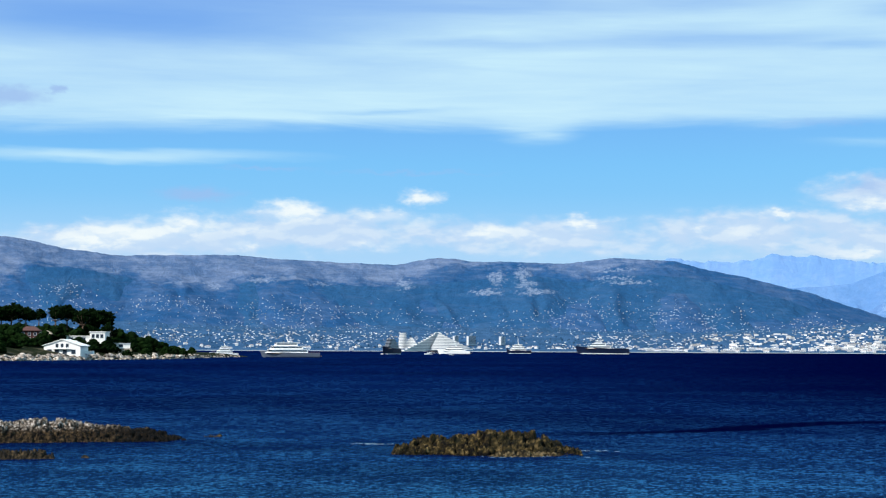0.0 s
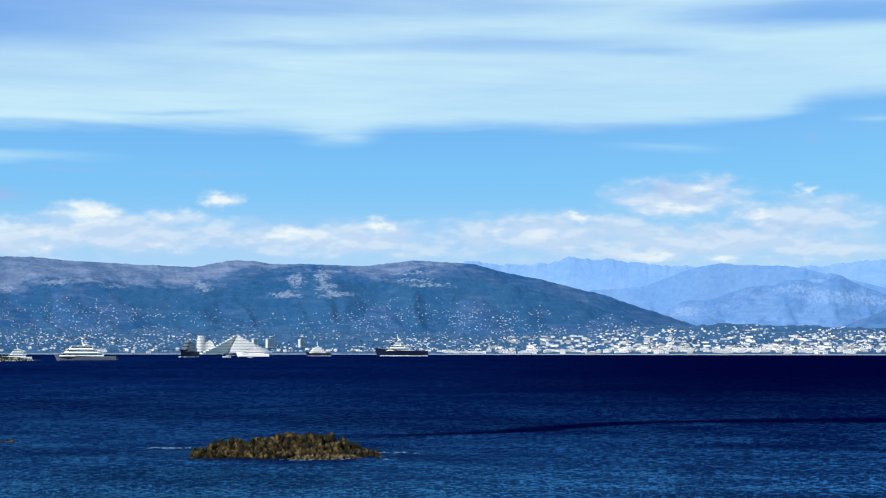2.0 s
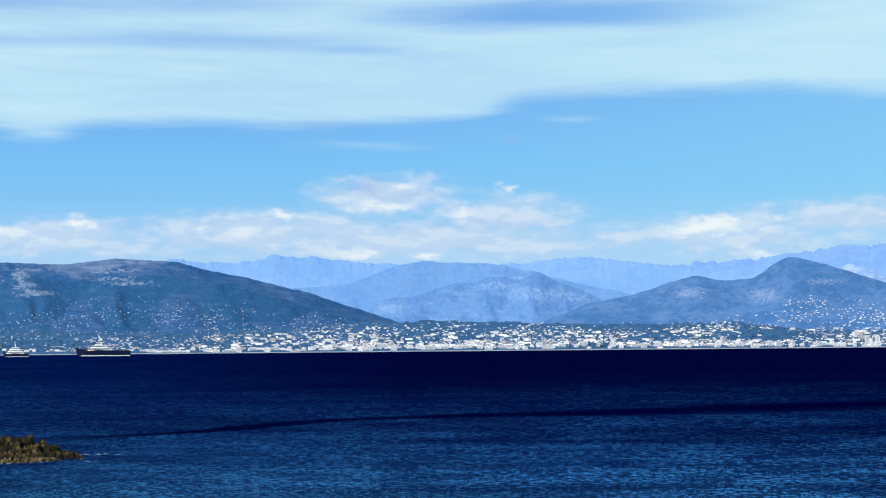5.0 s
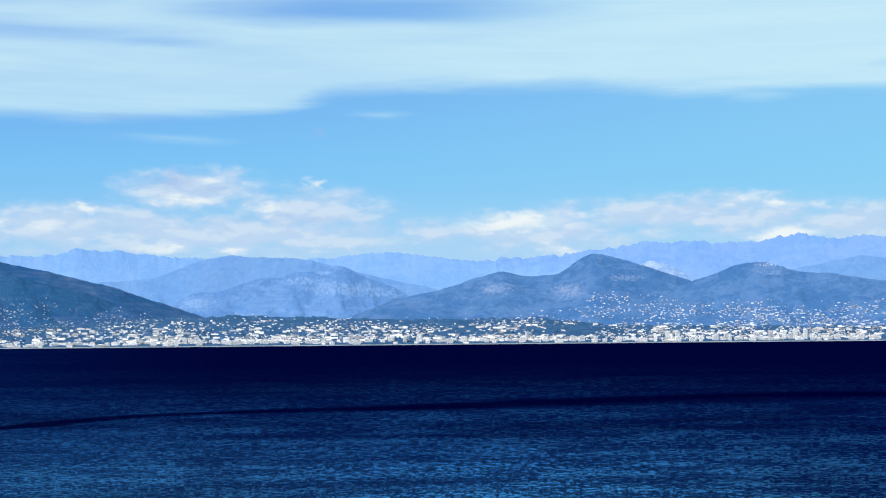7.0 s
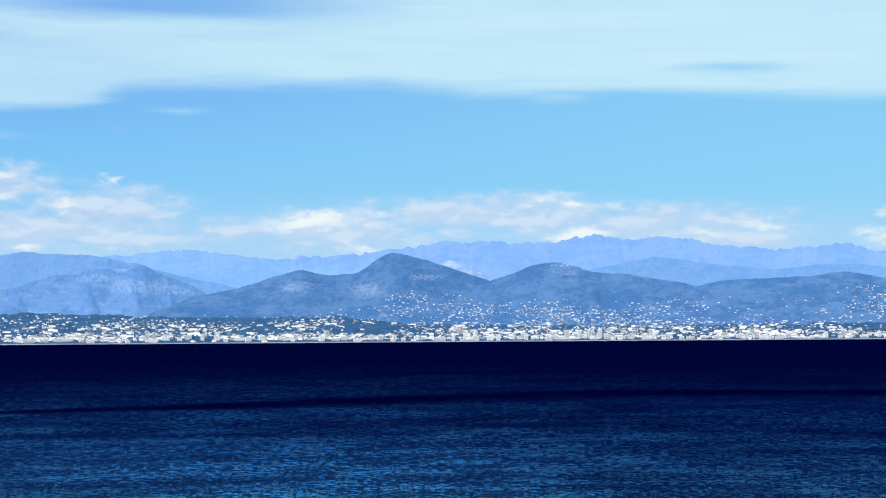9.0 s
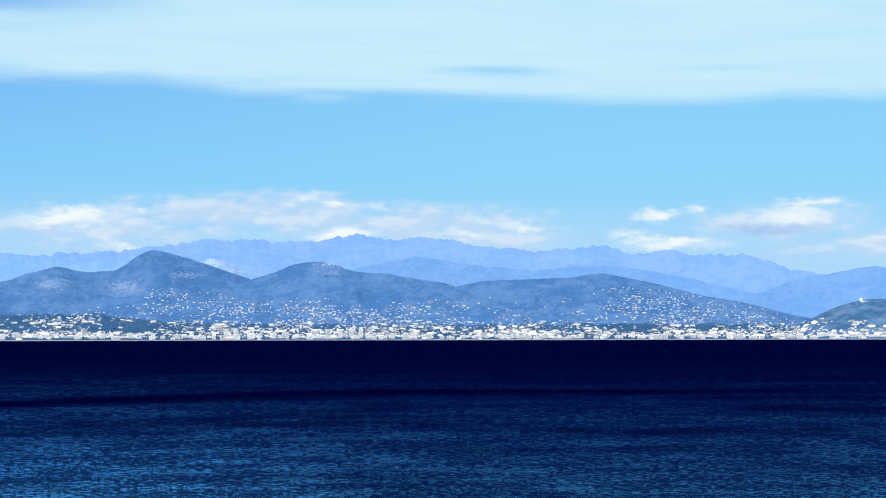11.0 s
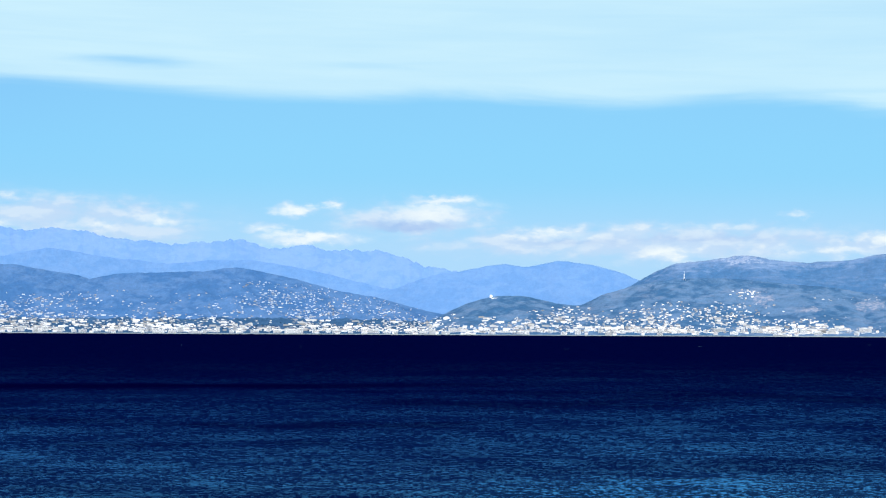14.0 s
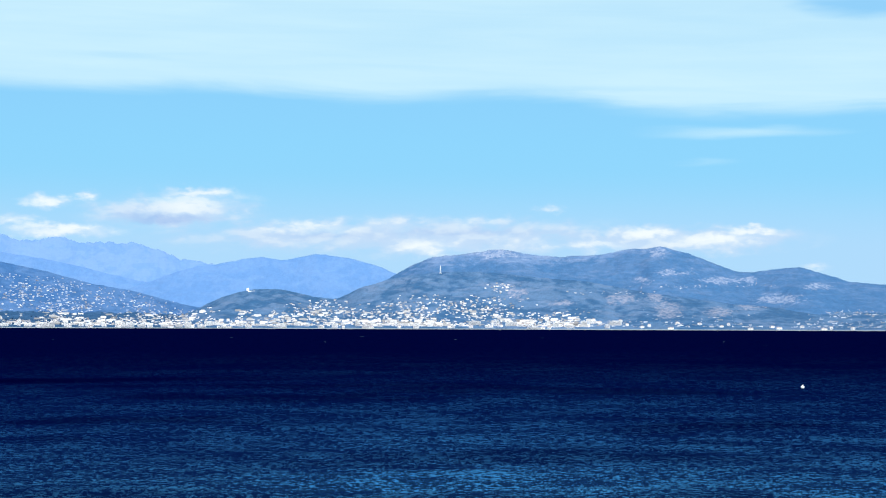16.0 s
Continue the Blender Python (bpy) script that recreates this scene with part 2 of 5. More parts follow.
def tone(c, spread=0.18):
    """Three stops round one colour."""
    return [(0.3, tuple(v * (1 - spread) for v in c)), (0.5, c), (0.72, tuple(min(1.0, v * (1 + spread)) for v in c))]


def hazed_hill_material(name, wood, open_ground, rock, rock_from=0.66, scale=0.008, relief=1.8, crags=(), speckle=0.12, woodline=None, strata=0.0, groves=0.3):
    """Woods, open ground and bare limestone, in colours tinted with distance haze. woodline: azimuth and elevation
    above which open ground takes over;
    crags: azimuth, elevation, half sizes of bare cliffs; strata: how strongly level ledges show; groves: how much wood
    there is in the open."""
    m = bpy.data.materials.new(name)
    m.use_nodes = True
    k = Nodes(m.node_tree)
    where = k.add("ShaderNodeTexCoord", out=3)
    big = k.noise(where, scale, 6.0, 0.6)
    small = k.noise(where, scale * 12, 5.0, 0.68)
    tiny = k.noise(where, scale * 45, 3.0, 0.6)
    patch = k.noise(k.vec("MULTIPLY", where, (1.0, 1.0, 1.8)), scale * 3.4, 7.0, 0.66, 0.6)
    bare = k.smooth(k.math("ADD", k.math("MULTIPLY", big, 0.45), k.math("MULTIPLY", patch, 0.55)), 0.44, 0.56)
    xyz = k.add("ShaderNodeSeparateXYZ", where).node
    az = k.math("MULTIPLY", k.math("ARCTAN2", xyz.outputs[0], xyz.outputs[1]), 180 / math.pi)
    level = k.vec("LENGTH", k.vec("MULTIPLY", where, (1.0, 1.0, 0.0)), out=1)
    el = k.math("MULTIPLY", k.math("ARCTAN2", k.math("SUBTRACT", xyz.outputs[2], EYE), level), 180 / math.pi)
    ledge = k.noise(k.vec("MULTIPLY", where, (0.35, 0.35, 2.6)), scale * 4.5, 5.0, 0.6, 0.3)
    if woodline:
        line = k.math("MULTIPLY", k.curve(k.linear(az, -20.0, 75.0), [((a + 20) / 95, e / 4) for a, e in woodline], True), 4.0)
        over = k.math("SUBTRACT", k.math("ADD", el, k.linear(patch, 0.3, 0.7, -0.22, 0.22)), line)
        bare = k.math("ADD", k.math("MULTIPLY", bare, groves), k.math("MULTIPLY", k.smooth(over, -0.16, 0.20), k.linear(bare, 0.0, 1.0, 0.75 - groves, 1.0 - groves)))
    colour = k.mix(bare, wood, open_ground)
    if strata:
        colour = k.mix(k.math("MULTIPLY", k.smooth(ledge, 0.50, 0.62, 0.0, strata), k.linear(bare, 0.0, 0.8, 0.25, 1.0)), colour, rock)
        colour = k.mix(k.math("MULTIPLY", k.smooth(ledge, 0.46, 0.36, 0.0, strata), k.linear(bare, 0.0, 0.8, 0.3, 0.8)), colour, wood)
    colour = k.mix(1.0, colour, k.ramp(small, [(0.32, (1 - speckle,) * 3), (0.68, (1 + speckle,) * 3)]), "MULTIPLY")
    colour = k.mix(1.0, colour, k.ramp(tiny, [(0.32, (1 - speckle * 0.8,) * 3), (0.68, (1 + speckle * 0.8,) * 3)]), "MULTIPLY")
    stone = k.noise(k.vec("MULTIPLY", where, (1.0, 1.0, 1.6)), scale * 5, 7.0, 0.7)
    rocky = k.smooth(stone, rock_from - 0.06, rock_from + 0.12, 0.0, 0.8)
    if crags:
        flat = k.add("ShaderNodeCombineXYZ", az, el, 0.0)
        flat = k.vec("ADD", flat, k.vec("MULTIPLY", k.vec("SUBTRACT", k.noise(where, scale * 6, 5.0, 0.65, out=1), (0.5, 0.5, 0.5)), (0.9, 0.6, 0.0)))
        cliff = None
        for a, e, w, h in crags:
            r = k.vec("LENGTH", k.vec("MULTIPLY", k.vec("SUBTRACT", flat, (a, e, 0.0)), (1 / w, 1 / h, 0.0)), out=1)
            one = k.smooth(r, 1.5, 0.3)
            cliff = one if cliff is None else k.math("MAXIMUM", cliff, one)
        cracks = k.noise(k.vec("MULTIPLY", where, (2.4, 2.4, 0.8)), scale * 7, 6.0, 0.72)
        rocky = k.math("MAXIMUM", rocky, k.smooth(k.math("ADD", k.math("MULTIPLY", cracks, 0.85), k.math("MULTIPLY", cliff, 0.30)), 0.60, 0.82, 0.0, 0.72))
    colour = k.mix(rocky, colour, rock)
    b = k.tree.nodes.new("ShaderNodeBsdfPrincipled")
    k.put(b.inputs["Base Color"], colour)
    b.inputs["Roughness"].default_value, b.inputs["Specular IOR Level"].default_value = 0.95, 0.1
    n = k.tree.nodes.new("ShaderNodeBump")
    n.inputs["Distance"].default_value = relief
    k.put(n.inputs["Height"], k.math("ADD", k.noise(where, scale * 10, 6.0, 0.6), k.math("MULTIPLY", k.noise(k.vec("MULTIPLY", where, (1.0, 1.0, 0.6)), scale * 2.2, 6.0, 0.6, 0.5), 5.5)))
    k.tree.links.new(n.outputs[0], b.inputs["Normal"])
    k.add("ShaderNodeOutputMaterial", b.outputs[0])
    return m


def water_material():
    m = bpy.data.materials.new("sea_water")
    m.use_nodes = True
    k = Nodes(m.node_tree)
    where = k.add("ShaderNodeTexCoord", out=3)
    xyz = k.add("ShaderNodeSeparateXYZ", where).node
    az = k.math("MULTIPLY", k.math("ARCTAN2", xyz.outputs[0], xyz.outputs[1]), 180 / math.pi)
    dist = k.vec("LENGTH", where, out=1)
    # a long dark band lies across the bay, set by colour and gloss
    line = k.math("MULTIPLY", k.curve(k.linear(az, -5.0, 75.0), [((a + 5) / 80, d / 250) for a, d in DARK_BAND]), 250.0)
    wob = k.linear(k.noise(where, 0.025, 5.0), 0.3, 0.7, -7.0, 7.0)
    off = k.math("ABSOLUTE", k.math("SUBTRACT", k.math("ADD", dist, wob), line))
    dark_band = k.math("MULTIPLY", k.smooth(off, k.smooth(az, 10.0, 30.0, 5.0, 24.0), 1.5), k.math("MULTIPLY", k.smooth(az, 0.0, 7.0), k.smooth(az, 70.0, 40.0)))
    # streak pattern is stretched in polar coordinates to fit the camera's view
    depth = k.math("MULTIPLY", k.math("POWER", k.math("MAXIMUM", dist, 10.0), -0.5), 2500.0)
    ring = k.add("ShaderNodeCombineXYZ", k.math("MULTIPLY", az, 6.5), depth, 0.0)
    ring = k.mix(k.smooth(dist, 32.0, 48.0), k.vec("MULTIPLY", where, (1.3, 1.3, 0.0)), ring)
    lanes = k.noise(k.vec("MULTIPLY", ring, (0.010, 0.036, 1.0)), 1.0, 4.0, 0.6, 0.3)
    gusts = k.noise(k.vec("MULTIPLY", ring, (0.055, 0.12, 1.0)), 1.0, 3.0, 0.6, 0.2)
    dashes = k.noise(k.vec("MULTIPLY", ring, (0.52, 0.95, 1.0)), 1.0, 2.0, 0.6)
    ripples = k.noise(k.vec("MULTIPLY", ring, (1.5, 1.25, 3.0)), 1.0, 2.0, 0.6)
    ruffle = k.math("ADD", k.math("MULTIPLY", dashes, 0.58), k.math("MULTIPLY", ripples, 0.42))
    calm = k.math("MAXIMUM", dark_band, k.math("MULTIPLY", k.math("MULTIPLY", k.smooth(lanes, 0.44, 0.62), k.smooth(dist, 55.0, 110.0, 0.7, 1.0)), k.smooth(az, -5.0, 25.0, 0.4, 0.75)))
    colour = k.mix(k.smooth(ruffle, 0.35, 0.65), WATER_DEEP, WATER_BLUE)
    # sea darkened in its base colour with azimuth and distance, tuned to the view
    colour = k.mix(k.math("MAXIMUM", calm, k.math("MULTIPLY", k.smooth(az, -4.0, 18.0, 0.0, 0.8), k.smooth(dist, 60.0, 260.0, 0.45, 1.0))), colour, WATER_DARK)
    # rough sea mirrors little at low angles; sheen painted in by distance and azimuth
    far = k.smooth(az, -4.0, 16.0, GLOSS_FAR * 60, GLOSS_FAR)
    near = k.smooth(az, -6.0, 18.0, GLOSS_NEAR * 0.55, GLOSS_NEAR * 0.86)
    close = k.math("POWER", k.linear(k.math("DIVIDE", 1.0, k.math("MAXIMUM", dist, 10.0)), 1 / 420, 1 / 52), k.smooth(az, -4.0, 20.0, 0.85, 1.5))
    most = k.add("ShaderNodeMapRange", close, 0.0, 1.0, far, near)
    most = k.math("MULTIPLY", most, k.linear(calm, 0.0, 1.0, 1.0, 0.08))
    most = k.math("MULTIPLY", most, k.math("MULTIPLY", k.curve(k.linear(az, -20.0, 75.0), [((a + 20) / 95, w / 2) for a, w in SHEEN_BY_AZ]), 2.0))
    # painted glints: noise sets how brightly each streak shines
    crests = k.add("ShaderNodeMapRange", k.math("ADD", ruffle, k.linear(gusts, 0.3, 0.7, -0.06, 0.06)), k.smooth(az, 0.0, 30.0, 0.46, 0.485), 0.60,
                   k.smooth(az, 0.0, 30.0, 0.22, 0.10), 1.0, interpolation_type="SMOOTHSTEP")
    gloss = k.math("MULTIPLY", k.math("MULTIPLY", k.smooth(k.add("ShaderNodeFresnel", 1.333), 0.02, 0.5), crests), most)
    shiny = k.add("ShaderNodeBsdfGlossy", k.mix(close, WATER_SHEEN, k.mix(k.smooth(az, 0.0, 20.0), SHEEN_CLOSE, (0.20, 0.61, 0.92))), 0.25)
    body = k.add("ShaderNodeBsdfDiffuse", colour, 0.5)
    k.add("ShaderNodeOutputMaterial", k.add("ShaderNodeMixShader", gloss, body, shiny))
    return m


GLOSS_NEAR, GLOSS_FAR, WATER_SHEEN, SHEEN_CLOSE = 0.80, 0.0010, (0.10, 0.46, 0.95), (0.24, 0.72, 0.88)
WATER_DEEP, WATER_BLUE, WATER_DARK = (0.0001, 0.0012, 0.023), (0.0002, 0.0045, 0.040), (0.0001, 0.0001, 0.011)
# azimuth and factor that brightens or dims the painted sheen
SHEEN_BY_AZ = [(-20, 0.95), (-8, 1.0), (0, 0.95), (8, 1.0), (16, 1.15), (24, 1.3), (29, 1.15), (36, 0.72), (45, 0.62), (52, 0.85), (58, 1.0), (64, 0.85), (75, 0.7)]
DARK_BAND = [(-5, 98), (4, 107), (11.3, 122), (18.4, 136), (26, 150), (33, 157), (40, 162), (60, 180), (75, 190)]

WHITE = surface("white_render", tone((0.78, 0.77, 0.73), 0.06), 0.6, 0.85)
TOWN_WALL = surface("town_walls", tone((0.70, 0.71, 0.72), 0.08), 0.2, 0.85, per="island", vary=0.75)
# town walls again, dimmed and blued in colour for distance haze
HAZED_WALL = surface("hazed_hillside_walls", tone((0.52, 0.57, 0.64), 0.08), 0.2, 0.85, per="island", vary=0.7)
TOWN_ROOF = surface("town_roofs", tone((0.24, 0.19, 0.18), 0.3), 0.3, 0.9, per="island", vary=0.35)
HOUSE_WALL = surface("house_walls", tone((0.76, 0.77, 0.78), 0.08), 0.2, 0.85, per="object", vary=0.22)
HOUSE_ROOF = surface("house_roof_tiles", tone((0.40, 0.34, 0.32), 0.25), 0.5, 0.9, per="object", vary=0.3)
TERRACOTTA = surface("terracotta", tone((0.08, 0.032, 0.026), 0.25), 0.8, 0.9, bump=0.04)
PINK_WALL = surface("red_render", tone((0.055, 0.018, 0.015), 0.15), 0.6, 0.9)
GLASS = surface("dark_glazing", tone((0.02, 0.03, 0.045), 0.3), 0.5, 0.15)
PALE_GLAZING = surface("balcony_glazing", tone((0.20, 0.23, 0.28), 0.2), 0.15, 0.3)
CONCRETE = surface("pale_concrete", tone((0.52, 0.54, 0.57), 0.1), 0.3, 0.85)
PEBBLES = surface("beach_pebbles", tone((0.30, 0.31, 0.32), 0.3), 0.3, 0.9, bump=0.05)
STONE_WALL = surface("old_stone_wall", tone((0.30, 0.25, 0.19), 0.25), 0.6, 0.9, bump=0.05)
HULL_WHITE = surface("white_gelcoat", tone((0.80, 0.80, 0.78), 0.04), 0.3, 0.25)
# grey puts the shade on the hull's side into its colour
HULL_SHADED = surface("shaded_hull_side", tone((0.10, 0.12, 0.16), 0.1), 0.3, 0.35)
HULL_NAVY = surface("navy_gelcoat", tone((0.003, 0.008, 0.030), 0.2), 0.3, 0.45, spec=0.25)
DECK_GREY = surface("grey_superstructure", tone((0.12, 0.13, 0.15), 0.15), 0.4, 0.4)
TEAK = surface("teak", tone((0.30, 0.19, 0.10), 0.2), 2.0, 0.7)
METAL = surface("painted_metal", tone((0.45, 0.46, 0.47), 0.1), 1.0, 0.4, metal=0.6)
BARK = surface("pine_bark", tone((0.10, 0.06, 0.04), 0.4), 1.5, 0.95, bump=0.05, stretch=(3, 3, 0.6))
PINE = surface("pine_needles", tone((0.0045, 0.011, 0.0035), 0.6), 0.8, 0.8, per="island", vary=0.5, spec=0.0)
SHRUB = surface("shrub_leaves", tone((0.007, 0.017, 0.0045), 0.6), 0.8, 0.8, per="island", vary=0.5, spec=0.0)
# tree colour carries painted distance haze, like the slopes under it
HAZED_TREES = surface("town_trees", tone((0.018, 0.060, 0.124), 0.3), 0.1, 0.9, per="island", vary=0.4, spec=0.1)
SHORE_ROCK = surface("shore_rock", [(0.36, (0.012, 0.009, 0.007)), (0.44, (0.18, 0.14, 0.11)), (0.53, (0.50, 0.43, 0.37)), (0.68, (0.74, 0.69, 0.63))], 1.3, 0.95, bump=0.3, per="object", vary=0.5)
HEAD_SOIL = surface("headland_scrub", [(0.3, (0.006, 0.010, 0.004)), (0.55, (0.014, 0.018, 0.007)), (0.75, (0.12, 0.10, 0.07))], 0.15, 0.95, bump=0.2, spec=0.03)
REEF = surface("weedy_reef_rock", [(0.40, (0.0015, 0.001, 0.001)), (0.48, (0.016, 0.011, 0.004)), (0.55, (0.044, 0.030, 0.009)), (0.68, (0.18, 0.122, 0.052))], 3.0, 0.95, bump=0.14, fine=2.2,
               blotch=(1.0, (0.010, 0.010, 0.004), 0.6), low=(0.0, 0.16, (0.28, 0.22, 0.18)), spec=0.15)
# pale on top, darker towards the bottom and the right end
PALE_REEF = surface("pale_topped_reef_rock", [(0.38, (0.008, 0.006, 0.005)), (0.48, (0.10, 0.08, 0.06)), (0.6, (0.38, 0.33, 0.29)), (0.75, (0.70, 0.66, 0.63))], 5.0, 0.9, bump=0.06, fine=3.0,
                    spec=0.15, low=(0.55, 0.95, (0.13, 0.095, 0.05)), across=(4.5, 8.0, [(0.40, (0.002, 0.0015, 0.001)), (0.50, (0.012, 0.008, 0.004)), (0.60, (0.032, 0.022, 0.010)), (0.74, (0.15, 0.11, 0.06))]))
WET_ROCK = surface("wet_dark_rock", [(0.4, (0.003, 0.002, 0.001)), (0.55, (0.018, 0.012, 0.005)), (0.7, (0.09, 0.06, 0.028))], 4.0, 0.7, bump=0.08, fine=2.2, spec=0.15)
SHELF_ROCK = surface("tan_shelf_rock", [(0.38, (0.004, 0.003, 0.002)), (0.48, (0.035, 0.025, 0.011)), (0.6, (0.12, 0.088, 0.045)), (0.72, (0.24, 0.185, 0.115))], 4.0, 0.95, bump=0.08, fine=2.2, spec=0.15)
FOAM = surface("sea_foam", tone((0.11, 0.17, 0.22), 0.1), 2.0, 0.8)

# ---- building blocks ----


def hashed(ix, iy, seed):
    h = np.sin(ix * 127.1 + iy * 311.7 + seed * 74.7) * 43758.5453
    return h - np.floor(h)


def value_noise(x, y, seed=0):
    x, y = np.asarray(x, float), np.asarray(y, float)
    ix, iy = np.floor(x), np.floor(y)
    u, v = x - ix, y - iy
    u, v = u * u * (3 - 2 * u), v * v * (3 - 2 * v)
    a, b = hashed(ix, iy, seed), hashed(ix + 1, iy, seed)
    c, d = hashed(ix, iy + 1, seed), hashed(ix + 1, iy + 1, seed)
    return (a * (1 - u) + b * u) * (1 - v) + (c * (1 - u) + d * u) * v


def fbm(x, y, octaves=5, seed=0, gain=0.5):
    """Layered noise from about -1 to 1."""
    total, amp, norm = 0.0, 1.0, 0.0
    for o in range(octaves):
        total = total + amp * (2 * value_noise(x * 2 ** o, y * 2 ** o, seed + 17 * o) - 1)
        norm += amp
        amp *= gain
    return total / norm


def ridged(x, y, octaves=5, seed=0):
    """Sharp crests at 1, valleys near 0."""
    total, amp, norm = 0.0, 1.0, 0.0
    for o in range(octaves):
        total = total + amp * (1 - abs(2 * value_noise(x * 2 ** o, y * 2 ** o, seed + 31 * o) - 1))
        norm += amp
        amp *= 0.5
    return total / norm


def cells(x, y, seed=0):
    """Broken blocks: the distance to the nearest joint and a chance value for each block."""
    ix, iy = np.floor(x), np.floor(y)
    best = np.full(np.shape(x), 9.0)
    second = best.copy()
    value = np.zeros(np.shape(x))
    for dx in (-1, 0, 1):
        for dy in (-1, 0, 1):
            cx, cy = ix + dx, iy + dy
            px, py = cx + hashed(cx, cy, seed), cy + hashed(cx, cy, seed + 5)
            d = np.hypot(x - px, y - py)
            near = d < best
            second = np.where(near, best, np.minimum(second, d))
            value = np.where(near, hashed(cx, cy, seed + 9), value)
            best = np.where(near, d, best)
    return second - best, value


def place(az, dist, z=0.0):
    return (dist * math.sin(radians(az)), dist * math.cos(radians(az)), z)


def facing(az, dist, z=0.0, turn=0.0):
    """A pose at that place whose y axis points away from the eye."""
    return pose(*place(az, dist, z), 0, 0, -az + turn)


def link(name, bm, materials, parent=None, label="", flat=True):
    me = bpy.data.meshes.new(name)
    bm.normal_update()
    bm.to_mesh(me)
    bm.free()
    return mesh_object(name, me, materials, parent, label, flat)


def mesh_object(name, me, materials, parent=None, label="", flat=True):
    for m in materials if isinstance(materials, (list, tuple)) else [materials]:
        me.materials.append(m)
    if not flat:
        me.polygons.foreach_set("use_smooth", [True] * len(me.polygons))
    ob = new(name, me)
    if parent is not None:
        ob.parent = parent
    if label:
        ob["label"] = label
    return ob


def part(name, bm, material, parent, label="", flat=True):
    return link(name, bm, material, parent, label, flat)


def quad_mesh(name, co, quads):
    me = bpy.data.meshes.new(name)
    me.vertices.add(len(co))
    me.vertices.foreach_set("co", co.ravel())
    me.loops.add(quads.size)
    me.loops.foreach_set("vertex_index", quads.ravel())
    me.polygons.add(len(quads))
    me.polygons.foreach_set("loop_start", np.arange(0, quads.size, 4))
    me.update(calc_edges=True)
    return me


def grid_mesh(name, X, Y, Z):
    i = np.arange(X.size).reshape(X.shape)
    quads = np.stack([i[:-1, :-1], i[:-1, 1:], i[1:, 1:], i[1:, :-1]], -1).reshape(-1, 4)
    return quad_mesh(name, np.stack([X, Y, Z], -1).reshape(-1, 3), quads)


def box(bm, x0, x1, y0, y1, z0, z1, taper=1.0, bevel=0.0):
    v = [bm.verts.new(p) for p in ((x0, y0, z0), (x1, y0, z0), (x1, y1, z0), (x0, y1, z0))]
    cx, cy = (x0 + x1) / 2, (y0 + y1) / 2
    t = [bm.verts.new((cx + (p.co.x - cx) * taper, cy + (p.co.y - cy) * taper, z1)) for p in v]
    fs = [bm.faces.new(v[::-1]), bm.faces.new(t)]
    fs += [bm.faces.new((v[i], v[(i + 1) % 4], t[(i + 1) % 4], t[i])) for i in range(4)]
    if bevel:
        bmesh.ops.bevel(bm, geom=list({e for f in fs for e in f.edges}), offset=bevel, segments=1, affect="EDGES")


def boxes(*specs):
    bm = bmesh.new()
    for s in specs:
        box(bm, *s)
    return bm


def tube(bm, a, b, r0, r1, n=7):
    a, b = Vector(a), Vector(b)
    q = (b - a).to_track_quat("Z", "Y")
    rings = []
    for p, r in ((a, r0), (b, r1)):
        rings.append([bm.verts.new(p + q @ Vector((r * math.cos(i * math.tau / n), r * math.sin(i * math.tau / n), 0))) for i in range(n)])
    for i in range(n):
        bm.faces.new((rings[0][i], rings[0][(i + 1) % n], rings[1][(i + 1) % n], rings[1][i]))
    bm.faces.new(rings[0][::-1])
    bm.faces.new(rings[1])


def gable(bm, x0, x1, y0, y1, z, rise, over=0.3, hip=0.0, thick=0.12):
    """A pitched roof with its ridge along x; hip pulls the ridge's ends in."""
    x0, x1, y0, y1 = x0 - over, x1 + over, y0 - over, y1 + over
    ym = (y0 + y1) / 2
    lo = [bm.verts.new(p) for p in ((x0, y0, z), (x1, y0, z), (x1, y1, z), (x0, y1, z))]
    up = [bm.verts.new((v.co.x, v.co.y, z + thick)) for v in lo]
    ra, rb = bm.verts.new((x0 + hip, ym, z + rise)), bm.verts.new((x1 - hip, ym, z + rise))
    bm.faces.new(lo[::-1])
    for i in range(4):
        bm.faces.new((lo[i], lo[(i + 1) % 4], up[(i + 1) % 4], up[i]))
    bm.faces.new((up[0], up[1], rb, ra))
    bm.faces.new((up[2], up[3], ra, rb))
    bm.faces.new((up[1], up[2], rb))
    bm.faces.new((up[3], up[0], ra))


def empty(name, m, label, category, group=""):
    ob = new(name)
    ob.matrix_world = m
    return tagged(ob, label, category, group)


# ---- the land ----


